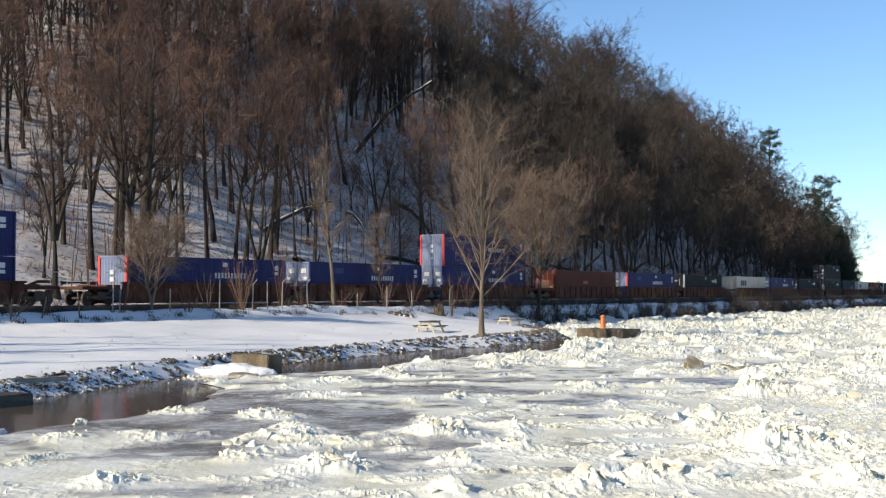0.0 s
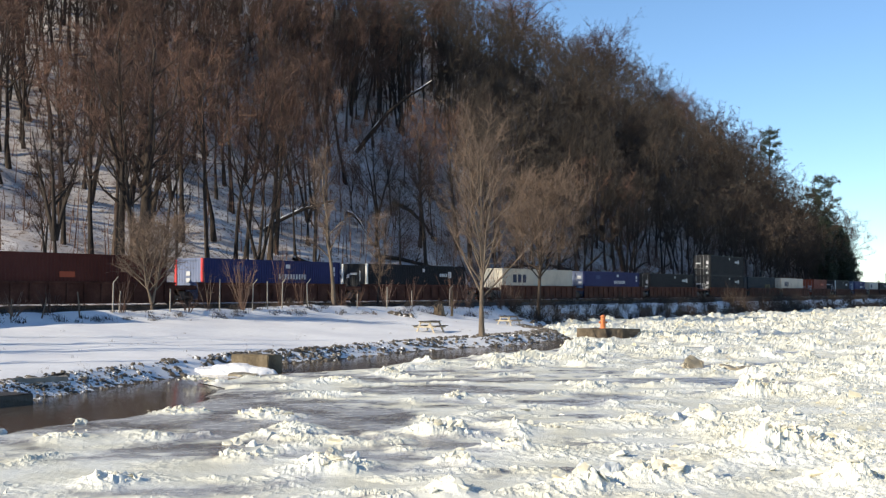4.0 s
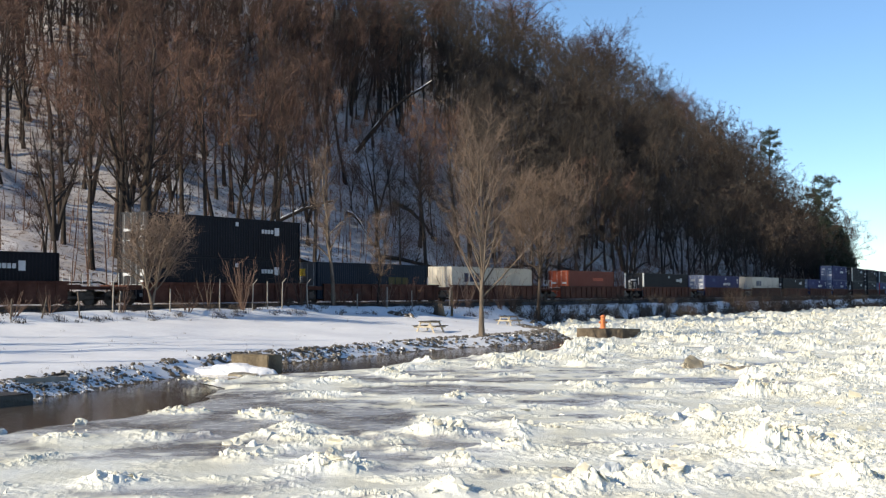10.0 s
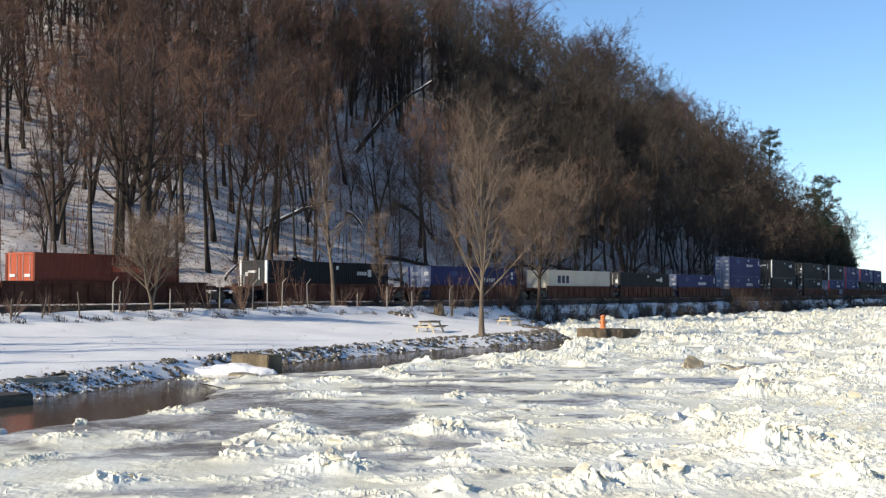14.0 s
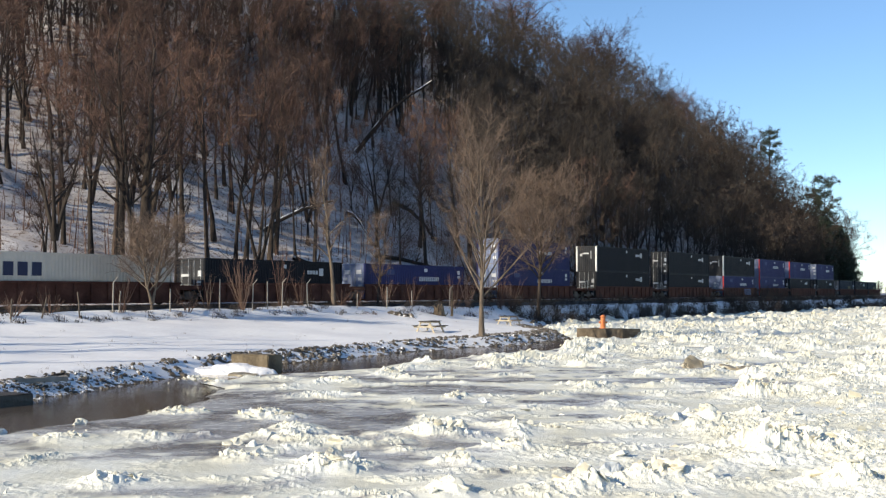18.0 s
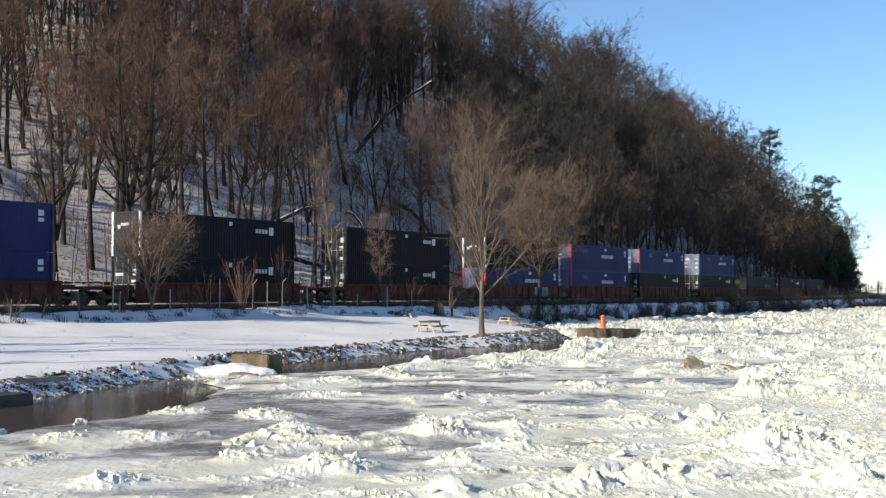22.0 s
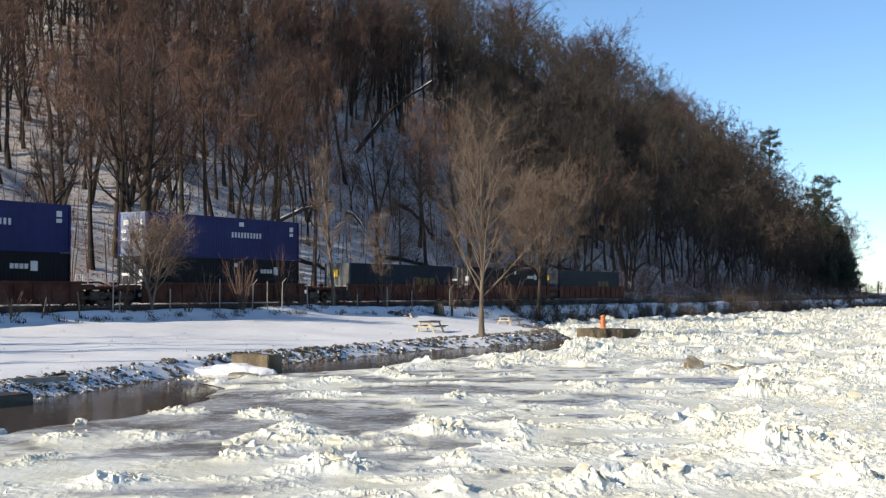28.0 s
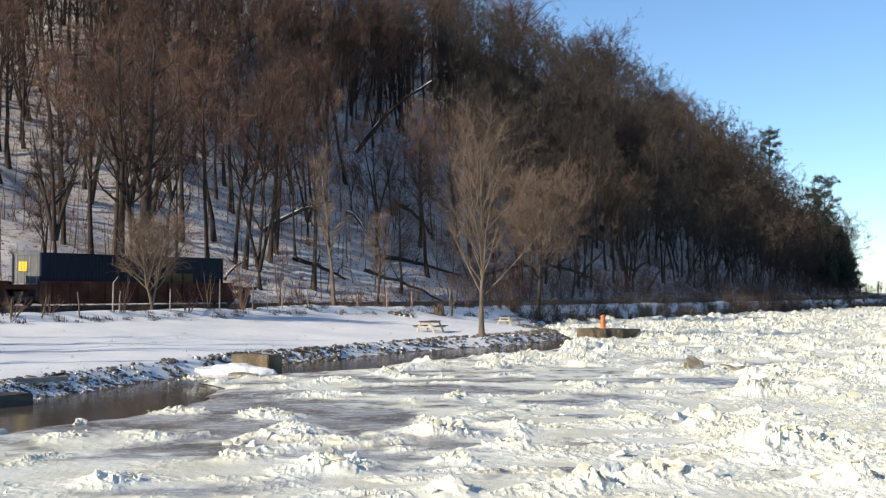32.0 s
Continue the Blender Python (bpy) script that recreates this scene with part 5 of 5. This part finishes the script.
tagged(new("dry_grass", tri_mesh("dry_grass", *tufts.arrays(), M_PALE_TWIG)), "tufts of dry grass poking through the snow", "grass", kind="stuff")

# ---- intermodal train ----
L53, L40, W = 16.15, 12.19, 2.59


def bar_marks(x0, x1, z0, z1, count, gap=0.35):
    w = (x1 - x0) / count
    return [(x0 + i * w, x0 + (i + 1 - gap) * w, z0, z1) for i in range(count)]


def container(kind, length, high, body, end, end_kind, post, side_marks, end_marks, label):
    """Origin at the bottom of the leading end, x along the train."""
    ob = new("shipping_container")
    h = W / 2
    # corrugated shell
    n = int(length / 0.28)
    xs, ds = [], []
    for i in range(n):
        a = 0.16 + (length - 0.32) * i / n
        w = (length - 0.32) / n
        xs += [a, a + w * 0.3, a + w * 0.5, a + w * 0.8]
        ds += [0.0, 0.0, 0.026, 0.026]
    xs, ds = np.array(xs), np.array(ds)
    for sgn in (-1, 1):
        t = Tris()
        y = sgn * (h - 0.012 - ds)
        lo, hi = np.stack([xs, y, xs * 0 + 0.14], -1), np.stack([xs, y, xs * 0 + high - 0.1], -1)
        k = np.arange(len(xs) - 1)
        m = len(xs)
        f = np.concatenate([np.stack([k, k + 1, k + 1 + m], -1), np.stack([k, k + 1 + m, k + m], -1)])
        t.add(np.concatenate([lo, hi]), f)
        child("side_wall", tri_mesh("side_wall", *t.arrays(), body), ob)
    bm = bmesh.new()
    box(bm, (0.1, -h + 0.05, high - 0.09), (length - 0.1, h - 0.05, high - 0.02))
    part("roof", bm, body, ob)
    bm = bmesh.new()
    box(bm, (0.1, -h + 0.06, 0.05), (length - 0.1, h - 0.06, 0.16))
    part("floor", bm, body, ob)
    for y in (-1, 1):
        for z0, z1, nm in ((0.0, 0.16, "bottom_rail"), (high - 0.11, high, "top_rail")):
            bm = bmesh.new()
            box(bm, (0.15, y * h - 0.04 - 0.03 * y, z0), (length - 0.15, y * h + 0.04 - 0.03 * y, z1), 0.01)
            part(nm, bm, body, ob)
        for x, pm in ((0.0, post or body), (length - 0.16, body)):
            bm = bmesh.new()
            box(bm, (x, y * h - 0.09 - 0.09 * y, 0.0), (x + 0.16, y * h + 0.09 - 0.09 * y, high), 0.015)
            part("corner_post", bm, pm, ob)
    bm = bmesh.new()
    box(bm, (length - 0.1, -h + 0.17, 0.02), (length - 0.05, h - 0.17, high - 0.02))
    part("rear_wall", bm, body, ob)
    bm = bmesh.new()
    box(bm, (0.02, -h + 0.17, 0.0), (0.13, h - 0.17, 0.15))
    part("end_sill", bm, end, ob)
    bm = bmesh.new()
    box(bm, (0.02, -h + 0.17, high - 0.14), (0.13, h - 0.17, high))
    part("end_header", bm, end, ob)
    if end_kind == "doors":
        for y0, y1 in ((-h + 0.18, -0.01), (0.01, h - 0.18)):
            bm = bmesh.new()
            box(bm, (0.05, y0, 0.16), (0.10, y1, high - 0.15), 0.01)
            d = part("door", bm, end, ob)
            for yy in (y0 + 0.25, y1 - 0.25):
                bm = bmesh.new()
                rod(bm, (0.03, yy, 0.08), (0.03, yy, high - 0.06), 0.02, sides=6)
                part("lock_rod", bm, P_STEEL, d)
                bm = bmesh.new()
                box(bm, (0.015, yy - 0.02, 1.0), (0.035, yy + 0.4, 1.05))
                part("handle", bm, P_STEEL, d)
    else:
        t = Tris()
        m = 9
        ys = np.linspace(-h + 0.18, h - 0.18, m * 4)
        xx = 0.06 + 0.03 * np.tile([0, 0, 1, 1], m)
        lo, hi = np.stack([xx, ys, ys * 0 + 0.15], -1), np.stack([xx, ys, ys * 0 + high - 0.14], -1)
        k = np.arange(len(ys) - 1)
        t.add(np.concatenate([lo, hi]), np.concatenate([np.stack([k, k + 1 + len(ys), k + 1], -1), np.stack([k, k + len(ys), k + 1 + len(ys)], -1)]))
        child("front_wall", tri_mesh("front_wall", *t.arrays(), end), ob)
    for x0, x1, z0, z1, m in side_marks:
        bm = bmesh.new()
        box(bm, (x0, -h - 0.004, z0 * high), (x1, -h + 0.02, z1 * high))
        part("side_marking", bm, m, ob)
    for y0, y1, z0, z1, m in end_marks:
        bm = bmesh.new()
        box(bm, (-0.006, y0, z0 * high), (0.04, y1, z1 * high))
        part("end_marking", bm, m, ob)
    return tagged(ob, label, "shipping container", "containers on the train")


def mk(rects, m):
    return [(*r_, m) for r_ in rects]


stack_side = mk(bar_marks(8.4, 11.8, 0.52, 0.65, 10, 0.48), P_MARK) + mk([(9.2, 9.7, 0.80, 0.9), (15.0, 15.4, 0.62, 0.70), (15.0, 15.4, 0.74, 0.86)], P_MARK) + mk([(3.2, 4.4, 0.70, 0.85)], P_LOGO)
black_side = mk(bar_marks(11.6, 13.0, 0.66, 0.76, 4, 0.25), P_MARK) + mk([(13.1, 13.6, 0.62, 0.82), (8.7, 9.0, 0.8, 0.9)], P_MARK)
cream_side = mk(bar_marks(2.3, 5.4, 0.52, 0.80, 3, 0.3), P_MARK_BLUE)
navy_side = mk(bar_marks(10.0, 13.2, 0.30, 0.62, 3, 0.15), P_OLIVE)
squares = mk([(-0.95, -0.55, 0.52, 0.60), (0.55, 0.95, 0.52, 0.60), (-0.95, -0.6, 0.30, 0.40), (0.5, 0.95, 0.36, 0.42), (-0.95, -0.65, 0.05, 0.10)], P_MARK)
disc = mk([(-0.90, -0.40, 0.70, 0.82), (0.30, 0.80, 0.70, 0.82)], P_MARK)
diamond = mk([(-0.95, -0.65, 0.56, 0.70), (-0.9, -0.6, 0.08, 0.16), (0.2, 0.9, 0.56, 0.62), (-0.9, -0.55, 0.40, 0.46)], P_MARK)
nose_mark = mk([(-0.3, 0.45, 0.68, 0.74), (0.5, 0.75, 0.60, 0.70), (-0.62, -0.55, 0.5, 0.8)], P_MARK)
blue_mark = mk([(-0.15, 0.2, 0.58, 0.68), (-0.15, 0.2, 0.42, 0.52), (-0.1, 0.1, 0.22, 0.28)], P_MARK)
yellow_end = mk([(-0.05, 0.17, 0.62, 0.82), (0.2, 0.42, 0.62, 0.82), (0.45, 0.67, 0.62, 0.82)], P_YELLOW)
KINDS = {
    "bd": container("bd", L53, 2.9, P_BLUE, P_DOOR_BLUE, "doors", None, stack_side, disc + squares, "long dark blue ribbed steel container with pale blue doors"),
    "bn": container("bn", L53, 2.9, P_BLUE, P_DOOR_BLUE, "nose", P_RED, stack_side, blue_mark, "long dark blue ribbed container with red corner posts"),
    "bl": container("bl", L53, 2.6, P_BLUE, P_DOOR_BLUE, "nose", P_RED, stack_side, blue_mark, "dark blue ribbed container of low height"),
    "kd": container("kd", L53, 2.9, P_BLACK, P_DARK_DOOR, "doors", None, black_side, diamond, "long black ribbed container with white marks and doors"),
    "kn": container("kn", L53, 2.9, P_BLACK, P_DARK_DOOR, "nose", P_POSTWHITE, black_side, nose_mark, "long black ribbed container with white corner posts"),
    "cw": container("cw", L53, 2.9, P_WHITE, P_WHITE, "doors", None, cream_side, [], "long cream-white container with dark blue block lettering"),
    "ny": container("ny", L53, 2.9, P_NAVY, P_GREY, "doors", None, navy_side, yellow_end, "long dark navy container with yellow block lettering"),
    # the orange end colour stands for sunlight on the maroon
    "mr": container("mr", L53, 2.9, P_MAROON, P_RUST, "doors", None, [(7, 8.2, 0.5, 0.62, P_RUST)], [(-0.5, 0.4, 0.25, 0.62, P_PALE_RUST), (-0.9, -0.62, 0.35, 0.42, P_MARK), (0.6, 0.9, 0.35, 0.42, P_MARK)], "long maroon ribbed container, its end coloured orange as sunlit"),
    # sides are a shaded copy of the orange on the sunlit end
    "or": container("or", L40, 2.9, P_SHADED_ORANGE, P_RUST, "doors", None, [(6.2, 9.0, 0.62, 0.74, P_RUST)], mk([(-0.9, -0.4, 0.5, 0.56), (0.4, 0.9, 0.5, 0.56), (-0.9, -0.5, 0.2, 0.26), (-0.9, -0.5, 0.36, 0.4)], P_MARK), "forty-foot orange steel container with door end, sides coloured as in shade"),
}


def well_car(units, label):
    """Origin at the leading end of the first container, at rail height."""
    ob = new("well_car")
    pitch = 19.55
    for u in range(units):
        x0 = u * pitch
        for y in (-1, 1):
            bm = bmesh.new()
            box(bm, (x0 - 0.5, y * 1.42 - 0.04, 0.24), (x0 + 16.65, y * 1.42 + 0.04, 1.38))
            part("well_side", bm, M_WELL, ob)
            bm = bmesh.new()
            box(bm, (x0 - 0.6, y * 1.44 - 0.1, 1.36), (x0 + 16.75, y * 1.44 + 0.1, 1.5), 0.02)
            part("top_chord", bm, M_WELL, ob)
            bm = bmesh.new()
            box(bm, (x0 - 0.6, y * 1.42 - 0.1, 0.13), (x0 + 16.75, y * 1.42 + 0.1, 0.27), 0.02)
            part("bottom_chord", bm, M_WELL, ob)
            for k in range(12):
                bm = bmesh.new()
                box(bm, (x0 + 0.4 + k * 1.39, y * 1.5 - 0.05, 0.25), (x0 + 0.52 + k * 1.39, y * 1.5 + 0.05, 1.38))
                part("rib", bm, M_WELL, ob)
        bm = bmesh.new()
        box(bm, (x0 - 0.5, -1.38, 0.24), (x0 + 16.65, 1.38, 0.295))
        part("well_floor", bm, M_WELL, ob)
        for a, b in ((x0 - 1.75, x0 - 0.5), (x0 + 16.65, x0 + 17.9)):
            bm = bmesh.new()
            box(bm, (a, -1.3, 1.0), (b, 1.3, 1.3), 0.03)
            box(bm, (a, -0.3, 0.6), (b, 0.3, 1.0), 0.03)
            part("end_deck", bm, M_WELL, ob)
    last = (units - 1) * pitch
    for a, b in ((-3.3, -1.7), (last + 17.85, last + 19.45)):
        bm = bmesh.new()
        box(bm, (a, -1.35, 1.0), (b, 1.35, 1.2), 0.03)
        part("platform", bm, M_WELL, ob)
        bm = bmesh.new()
        o = -1 if a < 0 else 1
        e = a if a < 0 else b
        rod(bm, (e, 0, 0.85), (e + 0.6 * o, 0, 0.85), 0.09)
        box(bm, (e + 0.35 * o - 0.15, -0.2, 0.68), (e + 0.35 * o + 0.15, 0.2, 1.0), 0.03)
        part("coupler", bm, M_WHEEL, ob)
        for y in (-1.3, 1.3):
            bm = bmesh.new()
            rod(bm, (e + 0.15 * -o, y, 1.2), (e + 0.15 * -o, y, 2.05), 0.02)
            rod(bm, (e + 0.75 * -o, y, 1.2), (e + 0.75 * -o, y, 2.05), 0.02)
            rod(bm, (e + 0.15 * -o, y, 2.05), (e + 0.75 * -o, y, 2.05), 0.02)
            part("grab_rail", bm, P_MARK, ob)
    for c in [-1.9] + [u * pitch + 17.85 for u in range(units - 1)] + [last + 18.05]:
        bm = bmesh.new()
        for y in (-1.0, 1.0):
            box(bm, (c - 1.1, y - 0.08, 0.38), (c + 1.1, y + 0.08, 0.62), 0.04)
            box(bm, (c - 0.35, y - 0.1, 0.3), (c + 0.35, y + 0.1, 0.9), 0.05)
        box(bm, (c - 0.2, -1, 0.5), (c + 0.2, 1, 0.75), 0.03)
        tr = part("truck", bm, M_WHEEL, ob)
        for dx in (-0.88, 0.88):
            bm = bmesh.new()
            for y in (-0.73, 0.73):
                rod(bm, (c + dx, y - 0.07, 0.45), (c + dx, y + 0.07, 0.45), 0.45, sides=20)
            rod(bm, (c + dx, -1.0, 0.45), (c + dx, 1.0, 0.45), 0.08)
            part("wheelset", bm, M_WHEEL, tr)
    return tagged(ob, label, "rail car", "well cars")


CARS = {1: well_car(1, "single-well brown container car with low sides"), 3: well_car(3, "three-unit articulated brown well car")}
# leading end of each load along the line at the clip's start, units, loads (lower, upper)
TRAIN = [
    (1, [(32.7, "bl", "bl")]),
    (3, [(57.6, "bn", ""), (76.9, "bd", ""), (96.9, "bd", "bn")]),
    (3, [(120.1, "mr", ""), (139.7, "bn", ""), (159.6, "kn", "")]),
    (3, [(183.1, "cw", ""), (202.4, "bd", ""), (222.2, "kd", "")]),
    (3, [(245.7, "kd", "kd"), (264.1, "ny", ""), (284.6, "cw", "")]),
    (1, [(309.8, "or", "")]),
    (1, [(331.2, "kn", "")]),
    (1, [(354.5, "bd", "")]),
    (3, [(377.9, "cw", ""), (397.2, "kd", ""), (416.6, "bd", "")]),
    (1, [(439.7, "bd", "bd")]),
    (1, [(463.0, "kd", "kn")]),
    (1, [(486.0, "kd", "kd")]),
    (3, [(508.9, "bn", "kn"), (528.1, "bn", "bn"), (547.8, "kd", "bn")]),
    (1, [(570.3, "kd", "bd")]),
    (3, [(593.2, "ny", ""), (612.9, "kd", ""), (632.0, "ny", "")]),
]
moving = []
taken = set()


def use(model, key):
    if key in taken:
        return copy_thing(model, Matrix())
    taken.add(key)
    return model


for units, loads in TRAIN:
    first = loads[0][0] - (1.98 if loads[0][1] == "or" else 0)
    car = use(CARS[units], units)
    if first == 508.9:
        for k in range(4):
            bm = bmesh.new()
            box(bm, (10.0 + 0.8 * k, -1.575, 0.42), (10.55 + 0.8 * k, -1.46, 1.34))
            part("side_marking", bm, P_DOOR_BLUE, car, "pale grey block marking")
    moving.append((car, first, 0.0))
    for u, lower, upper in loads:
        moving.append((use(KINDS[lower], lower), u, 0.30))
        if upper:
            moving.append((use(KINDS[upper], upper), u, 0.30 + (2.6 if lower == "bl" else 2.9) + 0.02))


def motions():
    for ob, u, z in moving:
        rows = []
        for k in range(33):
            t = 1.0 * k
            s = u - (18.834 * t - 0.0209 * t * t)
            # a car rides the chord of the bend: its place is that of its middle
            m = rail_pose(s + 8.0, TRACK_Q, RAIL_Z + z)
            rows.append((t, m @ pose(-8.0, 0, 0)))
        walk(ob, rows)


motions()
